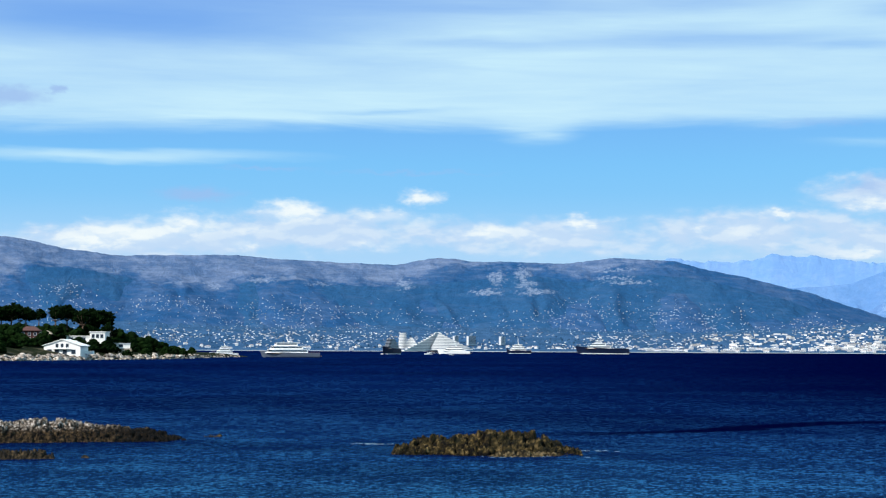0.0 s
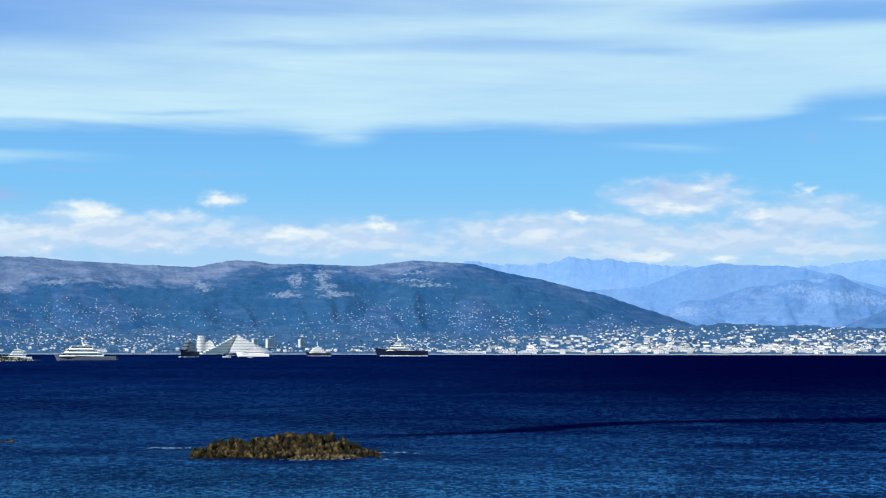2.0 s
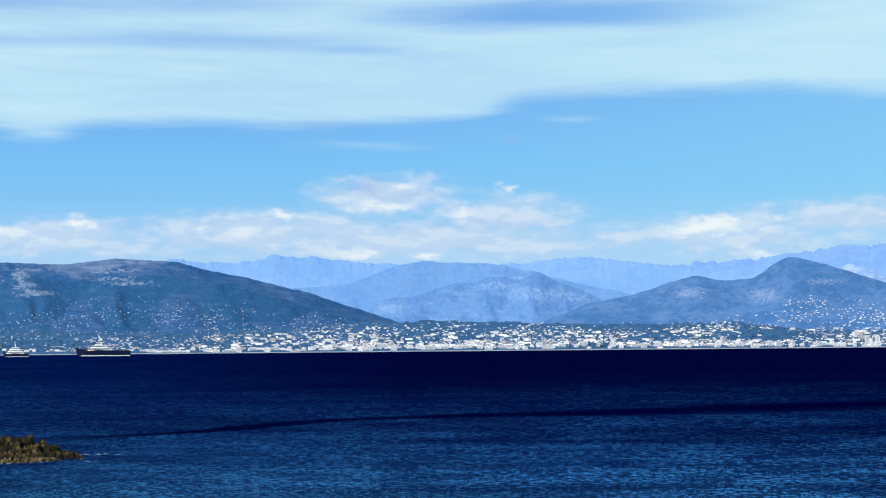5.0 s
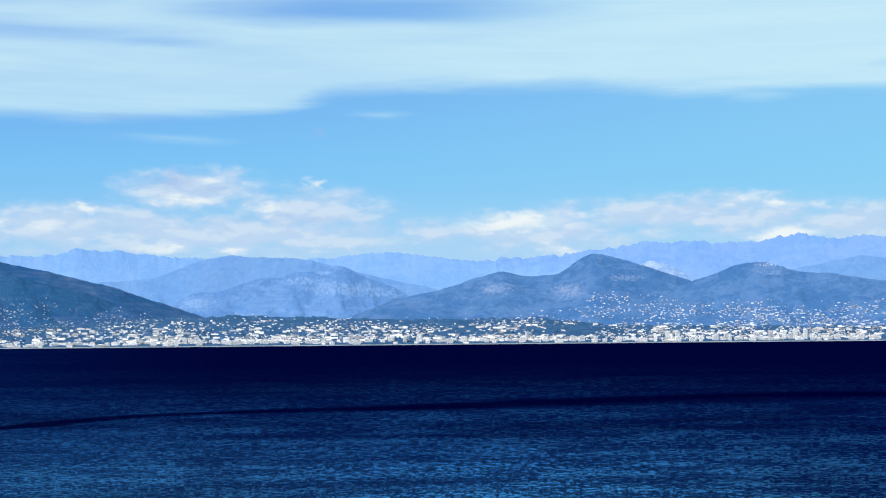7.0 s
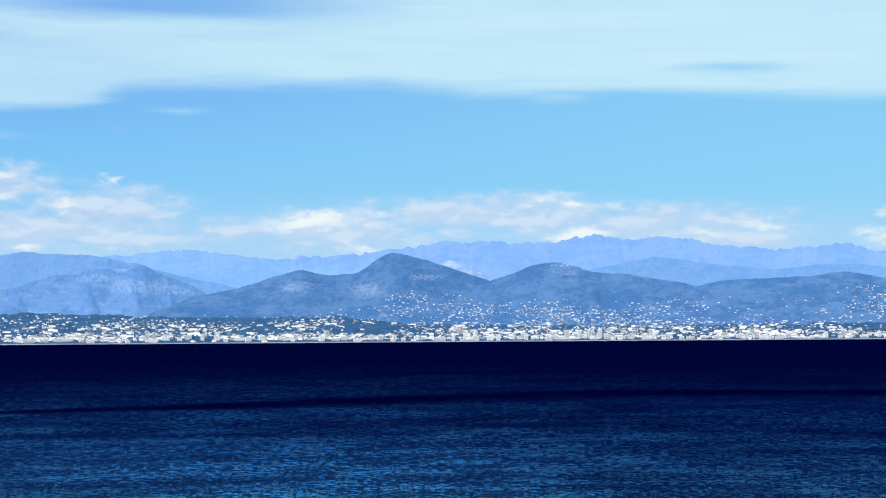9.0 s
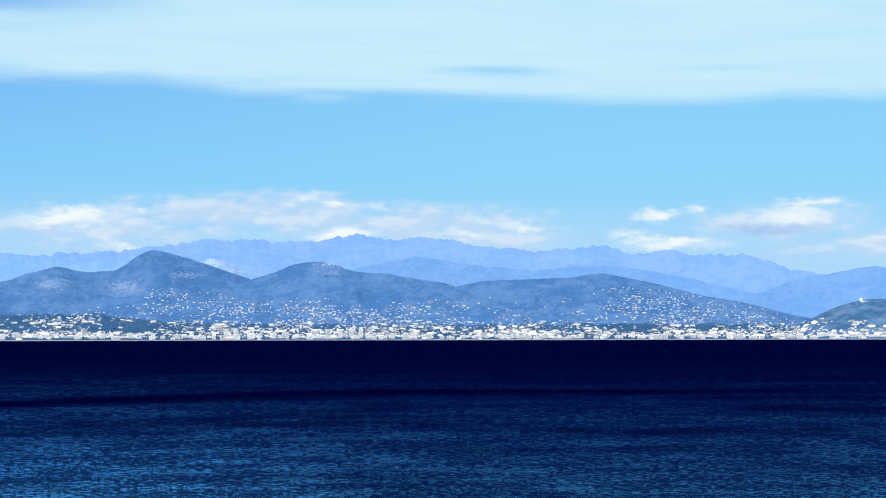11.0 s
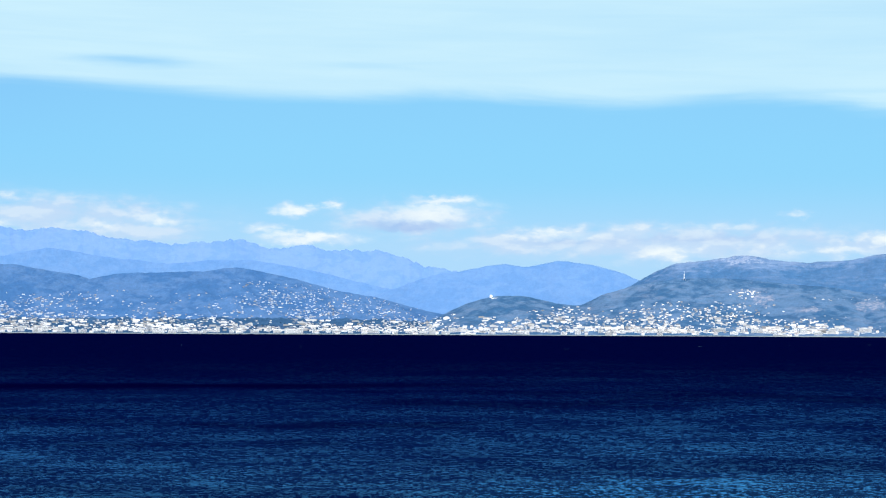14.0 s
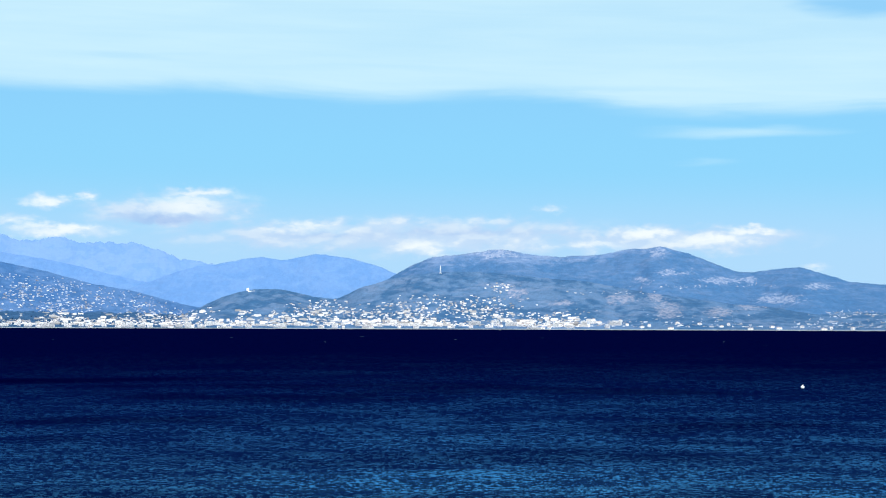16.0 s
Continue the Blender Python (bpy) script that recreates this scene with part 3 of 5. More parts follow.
class Range:
    """A ridge on the polar plan: crest given by azimuth and elevation as seen over the bay, foot at d0, crest at d1, back at d2."""

    def __init__(self, crest, d0, d1, d2, power=1.1, carve=0.3, rough=2.5, seed=1, grain=0.006):
        self.az = np.array([c[0] for c in crest], float)
        self.top = np.array([d1 * math.tan(radians(c[1])) + EYE for c in crest])
        self.d0, self.d1, self.d2, self.power, self.carve, self.rough, self.seed, self.grain = d0, d1, d2, power, carve, rough, seed, grain

    def crest(self, az):
        fine = np.interp(az, self.az, self.top)
        soft = sum(np.interp(az + o, self.az, self.top) for o in (-0.3, -0.15, 0, 0.15, 0.3)) / 5
        return 0.35 * fine + 0.65 * soft

    def teeth(self, az):
        return self.rough * (fbm(az * 2.2, az * 0 + self.seed, 4, self.seed) + 0.5 * fbm(az * 8.0, az * 0 + self.seed, 3, self.seed + 2))

    def height(self, az, d):
        az, d = np.asarray(az, float), np.asarray(d, float)
        top = self.crest(az)
        s = np.clip((d - self.d0) / (self.d1 - self.d0), 0, 1)
        top = top + self.teeth(az) * s ** 5
        back = np.clip((d - self.d1) / (self.d2 - self.d1), 0, 1)
        x, y = d * np.sin(np.radians(az)), d * np.cos(np.radians(az))
        warp = 0.35 * fbm(az * 0.8, s * 2, 3, self.seed)
        gully = 0.5 - 0.55 * fbm(az * 85 * self.grain + warp + 0.5 * s, s * 1.5 + 0.15 * az, 3, self.seed)
        gully = gully - 0.10 * (ridged(az * 110 * self.grain + 2 * warp - 0.8 * s, s * 1.9 + 0.3 * az, 4, self.seed + 4) - 0.6)
        h = 0.6 + (top - 0.6) * (s ** self.power - 0.5 * self.carve * gully * np.clip(4 * s * (1 - s), 0, 1)) * (1 - 0.4 * back ** 1.6)
        return h + 0.7 * fbm(x * 0.08, y * 0.08, 3, self.seed) * np.clip(s * 6, 0, 1)

    def build(self, name, material, step=0.05, rows=70, label="", category="hill"):
        az = np.arange(self.az[0], self.az[-1] + step, step)
        s = np.linspace(0, 1, rows)
        d = np.concatenate([self.d0 + (self.d1 - self.d0) * s, self.d1 + (self.d2 - self.d1) * np.linspace(0.08, 1, 14)])
        A, D = np.meshgrid(az, d)
        Z = self.height(A, D)
        Z[0] -= 3.0
        ends = np.minimum(np.clip((A - az[0]) / 0.6, 0, 1), np.clip((az[-1] - A) / 0.6, 0, 1))
        Z = Z * ends - 4 * (1 - ends)
        me = grid_mesh(name, D * np.sin(np.radians(A)), D * np.cos(np.radians(A)), Z)
        return tagged(mesh_object(name, me, material, flat=False), label, category, kind="structure")


def wave_height(az, d):
    """Wind chop with a little swell; the finer waves fade out with distance, and calm lanes are flatter."""
    x, y = d * np.sin(np.radians(az)), d * np.cos(np.radians(az))
    bend = 1.4 * fbm(x * 0.11, y * 0.11, 2, 5)
    lane = np.clip(0.5 + 1.3 * fbm(x * 0.012 + 3, y * 0.045, 3, 91), 0.12, 1.0)
    h = 0.06 * fbm(x * 0.10 + bend, y * 0.22 + bend, 2, 7)
    h = h + 0.035 * lane * (ridged(x * 0.45 + bend, y * 0.75, 2, 12) - 0.6) * np.clip((340 - d) / 200, 0.25, 1)
    h = h + 0.03 * lane * (ridged(x * 1.3, y * 1.9 + bend, 2, 19) - 0.6) * np.clip((240 - d) / 120, 0, 1)
    edge = np.clip((d - 46) / 4, 0, 1) * np.clip((460 - d) / 120, 0, 1) * np.clip((az + 22) / 2, 0, 1) * np.clip((78 - az) / 2, 0, 1)
    return h * edge


def sea_sheet():
    """One sheet: a finely waved sector before the eye, and plain water all round it out to the horizon."""
    turns = np.linspace(78, 338, 120)
    full = np.concatenate([np.arange(-22, 78.001, 2.0), turns[1:]])
    pieces = []
    for az, d, waved in ((np.arange(-22, 78.001, 0.08), 5.0 / np.tan(np.radians(np.linspace(6.2, 0.62, 300))), True),
                         (turns, np.geomspace(46.02, 462, 24), False), (full, np.geomspace(0.01, 46.02, 22), False), (full, np.geomspace(462, 4990, 40), False)):
        d = np.array(d)
        if waved:
            d[0], d[-1] = 46.02, 462
        A, D = np.meshgrid(az, d)
        pieces.append((D * np.sin(np.radians(A)), D * np.cos(np.radians(A)), wave_height(A, D) if waved else 0 * D))
    co, quads, base = [], [], 0
    for X, Y, Z in pieces:
        i = base + np.arange(X.size).reshape(X.shape)
        co.append(np.stack([X, Y, Z], -1).reshape(-1, 3))
        quads.append(np.stack([i[:-1, :-1], i[1:, :-1], i[1:, 1:], i[:-1, 1:]], -1).reshape(-1, 4)[:, ::-1])
        base += X.size
    me = quad_mesh("water", np.concatenate(co), np.concatenate(quads))
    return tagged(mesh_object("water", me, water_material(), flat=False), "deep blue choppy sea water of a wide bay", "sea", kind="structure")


sea_sheet()

MASSIF = Range([(-26, 3.5), (-20, 3.6), (-14, 3.47), (-13, 3.36), (-12.1, 3.11), (-10.3, 2.91), (-8.8, 2.95), (-6.6, 2.99), (-5.2, 2.84), (-3.3, 2.77), (-1.5, 2.69), (-0.8, 2.84),
                (0, 2.97), (0.8, 2.83), (3.9, 2.76), (5.5, 2.94), (7.4, 2.85), (8.4, 2.56), (9.8, 2.3), (10.8, 2.04), (11.9, 1.75), (12.8, 1.43), (13.6, 1.16), (14.5, 0.88), (15.4, 0.5), (17, 0.1)],
               3850, 4330, 4520, 0.8, 0.5, 2.0, 3, 0.006)
SPURS = Range([(-26, 2.0), (-14, 1.98), (-13.5, 2.3), (-13, 2.54), (-11.9, 2.52), (-10.5, 2.32), (-9.6, 2.12), (-8.7, 1.98), (-7.9, 1.86), (-7.3, 1.72), (-6.9, 1.86), (-6.5, 2.05), (-6.2, 2.17), (-5.5, 2.1),
               (-4.4, 2.04), (-3.3, 2.03), (-2.4, 2.0), (-1.7, 1.98), (-1.2, 2.1), (-0.6, 2.05), (0.3, 2.15), (1.6, 2.3), (2.6, 2.42), (3.7, 2.25), (4.3, 2.12), (5.0, 2.25), (5.6, 2.38),
               (6.6, 2.42), (8, 2.3), (9.5, 1.95), (11, 1.6), (12.5, 1.0), (14, 0.4)], 3860, 4200, 4310, 0.8, 0.5, 3.0, 5, 0.010)
FAR_LEFT = Range([(2, 2.6), (5.7, 2.7), (7.5, 2.94), (8.6, 2.81), (9.7, 2.81), (10.5, 3.03), (11.6, 2.99), (13, 2.83), (14.1, 2.74), (16.8, 2.69), (18.1, 2.72), (19.2, 2.77), (20.3, 2.94),
                  (21.4, 2.75), (22.5, 2.65), (24.3, 2.45), (26, 2.43), (28, 2.2)], 4600, 4800, 4880, 0.9, 0.3, 6.0, 11)
BLUE_PEAK = Range([(7, 1.7), (10.3, 1.94), (12.1, 2.03), (13, 2.12), (13.5, 2.33), (14.1, 2.56), (14.6, 2.74), (15.4, 2.85), (15.8, 2.78), (16.5, 2.76), (17.3, 2.74), (18, 2.66), (18.5, 2.5), (19.2, 2.34), (20.5, 2.0), (22, 1.7), (24.5, 1.2)],
                  4480, 4640, 4740, 0.9, 0.4, 2.0, 23, 0.012)
GREY_LUMP = Range([(11, 0.5), (12.3, 0.87), (13.4, 1.17), (13.9, 1.51), (14.4, 1.7), (14.9, 1.62), (15.5, 1.84), (16.4, 2.16), (16.9, 2.07), (17.4, 2.3), (18.3, 2.28), (18.7, 2.54), (19.1, 2.46), (19.4, 2.2), (20.1, 1.92),
                   (20.7, 1.73), (21, 1.48), (21.9, 1.2), (23, 0.9), (24.5, 0.4)], 4330, 4510, 4600, 0.85, 0.6, 2.5, 29, 0.014)
PEAK_HILL = Range([(16.5, 0.2), (18.8, 0.68), (20.6, 1.39), (22.5, 1.77), (23, 2.0), (24.1, 2.27), (24.7, 2.08), (25.9, 2.12), (26.5, 2.6), (27, 2.83), (27.6, 2.68), (28.5, 2.43), (29.2, 2.2),
                   (29.7, 2.02), (30.2, 1.83), (31.1, 1.46), (33, 0.9)], 3950, 4280, 4400, 0.95, 0.28, 2.0, 37, 0.009)
PALE_RIDGE = Range([(26.5, 1.3), (27.5, 1.86), (28.3, 2.31), (28.8, 2.57), (29.4, 2.42), (30.1, 2.01), (30.8, 1.64), (32, 1.2)], 4420, 4520, 4580, 0.9, 0.3, 1.5, 41)
CASTLE_HILL = Range([(27.3, 0.7), (28.7, 1.29), (30, 1.82), (30.8, 2.05), (31.5, 2.36), (32.2, 2.48), (32.8, 2.35), (33.5, 2.12), (34.4, 2.06), (35.3, 1.92), (36.2, 1.77), (36.9, 1.58), (37.9, 1.21),
                     (39.4, 0.84), (41, 0.4)], 3930, 4220, 4340, 0.95, 0.42, 2.0, 43, 0.009)
ALPS = Range([(19, 2.2), (21.7, 2.5), (23.5, 2.59), (25.7, 2.76), (27.8, 3.02), (28.4, 3.15), (29.3, 3.18), (30.4, 3.06), (31.3, 3.09), (32.2, 3.08), (33.5, 3.34), (34.2, 3.15), (34.9, 3.16),
              (36, 3.25), (36.9, 3.08), (38.1, 2.9), (39.2, 2.73), (40.7, 2.83), (41.4, 2.92), (42.5, 2.65), (43.4, 2.8), (44.5, 2.56), (45.6, 2.65), (46.3, 2.51), (47.4, 2.11), (48.3, 1.98), (51, 1.5)],
             4660, 4860, 4930, 0.9, 0.4, 9.0, 47, 0.014)
BLUE_HILLS = Range([(31, 1.2), (32.6, 1.69), (33.3, 2.23), (34, 2.33), (35.4, 2.61), (36.1, 2.53), (37, 2.35), (38.1, 2.27), (39.2, 2.13), (40.7, 2.28), (41.8, 2.28), (42.5, 2.19), (44, 1.92),
                    (45.4, 1.56), (48, 1.0)], 4480, 4620, 4720, 0.9, 0.32, 2.0, 53)
ROUND_HILL = Range([(33.5, 0.8), (35.8, 1.35), (36.7, 1.62), (37.6, 1.81), (38.9, 1.87), (40.3, 1.91), (41.3, 2.06), (42.1, 1.92), (43.4, 1.65), (44.3, 1.38), (45.8, 1.11), (47.6, 0.66), (49.5, 0.3)],
                   3920, 4200, 4330, 0.95, 0.5, 1.5, 59, 0.009)
TWIN_HILL = Range([(43.5, 0.7), (45.4, 1.02), (46.1, 1.29), (47.6, 1.84), (48.5, 1.96), (49.4, 2.16), (50, 2.23), (50.6, 2.1), (51.7, 2.33), (52.8, 2.18), (53.8, 1.91), (54.5, 1.6), (56, 1.2)],
                  4250, 4450, 4550, 0.9, 0.5, 1.5, 61, 0.009)
NEAR_HILL = Range([(45.8, 0.05), (47.3, 0.29), (48, 0.57), (48.7, 0.94), (49.6, 1.18), (50.7, 1.18), (51.6, 0.95), (52.4, 0.86), (53.1, 1.23), (54, 1.5), (54.9, 1.69), (55.7, 1.74), (57, 1.78),
                   (58.8, 1.6), (60.6, 1.44), (62.4, 1.1), (65.1, 0.75), (68, 0.5), (76, 0.4)], 3600, 3950, 4080, 0.9, 0.45, 1.2, 67, 0.008)
LIMESTONE = Range([(52.5, 0.8), (53.8, 1.41), (54.9, 2.05), (55.6, 2.27), (56.5, 2.32), (57.7, 2.53), (58.4, 2.35), (59.7, 2.26), (60.8, 2.31), (61.7, 2.49), (62.9, 2.58), (63.7, 2.35), (64.4, 2.07),
                   (65.1, 1.8), (65.6, 1.77), (66.3, 1.86), (67.1, 1.94), (67.7, 1.76), (68.6, 1.48), (69.8, 1.35), (76, 1.1)], 3780, 4250, 4380, 0.9, 0.36, 2.2, 71, 0.008)
FOOTHILLS = Range([(-26, 0.7), (-13.6, 0.79), (-10.5, 0.85), (-7, 0.75), (-1.5, 0.72), (3.9, 0.66), (9.3, 0.6), (12.5, 0.8), (15.2, 0.92), (17.9, 0.86), (20.6, 0.72), (22.5, 0.72), (25.2, 0.75),
                   (27.9, 0.5), (31.5, 0.42), (36, 0.4), (39.7, 0.42), (42.5, 0.45), (46.1, 0.4), (47.9, 0.3), (51, 0.3), (55.6, 0.36), (61.5, 0.2), (76, 0.2)],
                  3585, 3960, 4150, 1.0, 0.3, 5.0, 83, 0.012)

# azimuth and elevation of the edge between the bare upland and the woods below it
MASSIF_WOODS = [(-20, 2.0), (-14, 2.02), (-13.5, 2.38), (-13, 2.64), (-11.9, 2.62), (-10.5, 2.42), (-9.6, 2.22), (-8.7, 2.08), (-8, 2.04), (-7.3, 1.88), (-6.6, 2.1), (-6.2, 2.25), (-5.5, 2.17), (-4.4, 2.12),
                (-2.4, 2.14), (-1.7, 2.09), (-1.2, 2.2), (-0.4, 2.51), (0.3, 2.72), (1.6, 2.72), (2.8, 2.75), (3.7, 2.53), (4.3, 2.27), (5, 2.44), (5.4, 2.68), (6.3, 2.72), (7.2, 2.78), (8.3, 2.85), (9.7, 2.7), (11.1, 2.5), (13.9, 1.9), (20, 1.5)]
RIDGE_WOODS = [(50, 1.7), (54, 1.75), (56, 2.05), (57.5, 2.1), (59, 2.05), (61, 2.2), (61.8, 2.45), (64, 2.5), (66, 2.2), (70, 2.0), (75, 2.0)]

# blue and pale tones of these slopes are distance haze painted into the colour
NEAR_SLOPE = hazed_hill_material("hazed_wooded_hill", (0.030, 0.092, 0.190), (0.080, 0.151, 0.262), (0.300, 0.300, 0.360), 0.69, speckle=0.13, strata=0.12,
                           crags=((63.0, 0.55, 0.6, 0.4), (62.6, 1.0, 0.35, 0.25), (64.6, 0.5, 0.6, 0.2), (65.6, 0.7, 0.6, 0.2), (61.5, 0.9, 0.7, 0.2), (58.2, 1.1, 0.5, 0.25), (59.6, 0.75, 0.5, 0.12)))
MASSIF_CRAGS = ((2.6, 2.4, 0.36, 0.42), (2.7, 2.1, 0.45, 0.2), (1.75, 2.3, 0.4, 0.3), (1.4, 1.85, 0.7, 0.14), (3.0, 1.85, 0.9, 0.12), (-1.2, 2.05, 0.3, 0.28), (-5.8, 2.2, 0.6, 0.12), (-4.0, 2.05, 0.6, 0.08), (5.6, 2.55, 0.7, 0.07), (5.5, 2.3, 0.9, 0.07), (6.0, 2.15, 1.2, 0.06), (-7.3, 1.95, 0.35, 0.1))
MASSIF_SLOPE = hazed_hill_material("hazed_dry_limestone_massif", (0.011, 0.060, 0.156), (0.088, 0.132, 0.228), (0.215, 0.262, 0.350), 0.74, woodline=MASSIF_WOODS, strata=0.25, groves=0.18, speckle=0.14, crags=MASSIF_CRAGS)
HAZED_SPUR_SLOPE = hazed_hill_material("wooded_spurs", (0.011, 0.060, 0.146), (0.030, 0.088, 0.178), (0.215, 0.262, 0.350), 0.76, speckle=0.14, crags=MASSIF_CRAGS, woodline=MASSIF_WOODS, strata=0.1, groves=0.25)
COAST_RIDGE = hazed_hill_material("hazed_dry_limestone_ridge", (0.045, 0.122, 0.250), (0.120, 0.195, 0.330), (0.320, 0.360, 0.460), 0.72, woodline=RIDGE_WOODS, strata=0.2, groves=0.25, speckle=0.12,
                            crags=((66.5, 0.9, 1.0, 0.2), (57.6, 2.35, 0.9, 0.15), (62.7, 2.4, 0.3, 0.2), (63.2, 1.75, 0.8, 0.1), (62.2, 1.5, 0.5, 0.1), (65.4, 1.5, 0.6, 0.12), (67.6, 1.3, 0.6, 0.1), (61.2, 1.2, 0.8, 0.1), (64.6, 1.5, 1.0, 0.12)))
MID_SLOPE = hazed_hill_material("hazed_distant_wooded_hill", (0.036, 0.106, 0.245), (0.062, 0.138, 0.285), (0.180, 0.240, 0.360), 0.74, speckle=0.10, strata=0.08,
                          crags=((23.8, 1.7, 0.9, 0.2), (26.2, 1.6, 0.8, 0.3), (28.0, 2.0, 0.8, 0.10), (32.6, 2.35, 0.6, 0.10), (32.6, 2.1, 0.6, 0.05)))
HAZE_BLUE_SLOPE = hazed_hill_material("haze_blue_distant_hill", (0.090, 0.196, 0.390), (0.108, 0.214, 0.404), (0.170, 0.275, 0.445), 0.75, relief=1.2, speckle=0.06, strata=0.05)
CRAG_SLOPE = hazed_hill_material("hazed_crag_mountain_side", (0.070, 0.162, 0.345), (0.092, 0.188, 0.372), (0.175, 0.275, 0.445), 0.68, relief=2.0, speckle=0.10, strata=0.2,
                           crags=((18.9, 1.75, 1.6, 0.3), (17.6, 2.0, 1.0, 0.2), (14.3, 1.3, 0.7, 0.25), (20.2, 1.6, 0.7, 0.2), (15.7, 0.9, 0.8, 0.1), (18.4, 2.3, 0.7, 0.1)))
FAR_SLOPE = hazed_hill_material("hazed_far_mountain", (0.122, 0.242, 0.455), (0.146, 0.262, 0.470), (0.200, 0.310, 0.500), 0.76, relief=1.2, speckle=0.03)
ALPINE_SLOPE = hazed_hill_material("hazed_alpine_rock", (0.116, 0.226, 0.446), (0.140, 0.245, 0.460), (0.200, 0.310, 0.510), 0.72, relief=1.2, speckle=0.03, strata=0.06)
BARE_SLOPE = hazed_hill_material("hazed_bare_pale_rock", (0.150, 0.251, 0.440), (0.260, 0.351, 0.500), (0.360, 0.430, 0.550), 0.60, speckle=0.12)
TOWN_GROUND = hazed_hill_material("hazed_town_slope", (0.020, 0.070, 0.150), (0.036, 0.096, 0.195), (0.205, 0.225, 0.240), 0.76, 0.02, speckle=0.2)
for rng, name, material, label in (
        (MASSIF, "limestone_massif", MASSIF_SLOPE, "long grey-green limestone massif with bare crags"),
        (SPURS, "wooded_spurs", HAZED_SPUR_SLOPE, "dark wooded spurs below the limestone massif"),
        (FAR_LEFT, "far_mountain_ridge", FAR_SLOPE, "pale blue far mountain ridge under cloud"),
        (BLUE_PEAK, "blue_mountain", HAZE_BLUE_SLOPE, "blue wooded mountain in the distance"),
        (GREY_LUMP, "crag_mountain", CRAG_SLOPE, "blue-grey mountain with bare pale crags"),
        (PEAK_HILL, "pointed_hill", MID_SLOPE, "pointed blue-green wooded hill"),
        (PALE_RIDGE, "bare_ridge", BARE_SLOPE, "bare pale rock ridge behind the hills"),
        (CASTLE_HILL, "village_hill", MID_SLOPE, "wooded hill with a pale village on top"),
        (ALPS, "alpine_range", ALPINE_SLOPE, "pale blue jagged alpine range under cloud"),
        (BLUE_HILLS, "blue_hills", HAZE_BLUE_SLOPE, "soft blue hills before the alpine range"),
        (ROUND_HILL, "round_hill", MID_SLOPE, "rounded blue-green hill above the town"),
        (TWIN_HILL, "twin_hill", HAZE_BLUE_SLOPE, "two-humped blue wooded hill"),
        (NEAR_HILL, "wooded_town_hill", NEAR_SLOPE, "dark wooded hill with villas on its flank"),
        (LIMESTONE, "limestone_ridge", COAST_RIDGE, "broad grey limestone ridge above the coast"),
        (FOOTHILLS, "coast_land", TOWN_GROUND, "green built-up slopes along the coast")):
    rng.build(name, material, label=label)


def ground(az, d):
    """The height of the built-up coast."""
    return np.maximum(FOOTHILLS.height(az, d), np.where((np.asarray(az) > 46.5), NEAR_HILL.height(az, d), -9.0))


# ---- the town on the far shore ----
rnd = random.Random(5)


def gather(name, things, materials, label, category):
    """Many small like meshes as one object: things holds (verts, faces, material index of each face)."""
    co, faces, slots, base = [], [], [], 0
    for v, f, s in things:
        co.extend(v)
        faces.extend(tuple(i + base for i in q) for q in f)
        slots.extend(s)
        base += len(v)
    me = bpy.data.meshes.new(name)
    me.from_pydata(co, [], faces)
    me.polygons.foreach_set("material_index", slots)
    return tagged(mesh_object(name, me, materials), label, category, kind="stuff")


def small_house(x, y, z, w, d, h, turn, rise):
    """Walls with a low hipped roof, or a flat roof where rise is small."""
    c, s = math.cos(turn), math.sin(turn)
    pts = []
    for px, py, pz in ((-w / 2, -d / 2, -0.9), (w / 2, -d / 2, -0.9), (w / 2, d / 2, -0.9), (-w / 2, d / 2, -0.9), (-w / 2, -d / 2, h), (w / 2, -d / 2, h), (w / 2, d / 2, h), (-w / 2, d / 2, h),
                       (-w / 2 + min(w, d) * 0.4, 0, h + rise), (w / 2 - min(w, d) * 0.4, 0, h + rise)):
        pts.append((x + c * px - s * py, y + s * px + c * py, z + pz))
    return pts, [(0, 1, 5, 4), (1, 2, 6, 5), (2, 3, 7, 6), (3, 0, 4, 7), (4, 5, 9, 8), (6, 7, 8, 9), (5, 6, 9), (7, 4, 8)], [0, 0, 0, 0, 1, 1, 1, 1]


def clump(x, y, z, r, squash, chance):
    """A leafy clump: a rough low ball with jittered corners."""
    out = []
    for px, py, pz in ICO_V:
        k = r * (0.7 + 0.6 * chance.random())
        out.append((x + px * k, y + py * k, z + pz * k * squash))
    return out, ICO_F, [0] * len(ICO_F)


def ico():
    bm = bmesh.new()
    bmesh.ops.create_icosphere(bm, subdivisions=1, radius=1)
    v = [tuple(p.co) for p in bm.verts]
    f = [tuple(p.index for p in q.verts) for q in bm.faces]
    bm.free()
    return v, f


ICO_V, ICO_F = ico()


LANDS = (FOOTHILLS, MASSIF, SPURS, PEAK_HILL, CASTLE_HILL, ROUND_HILL, NEAR_HILL, LIMESTONE, TWIN_HILL)
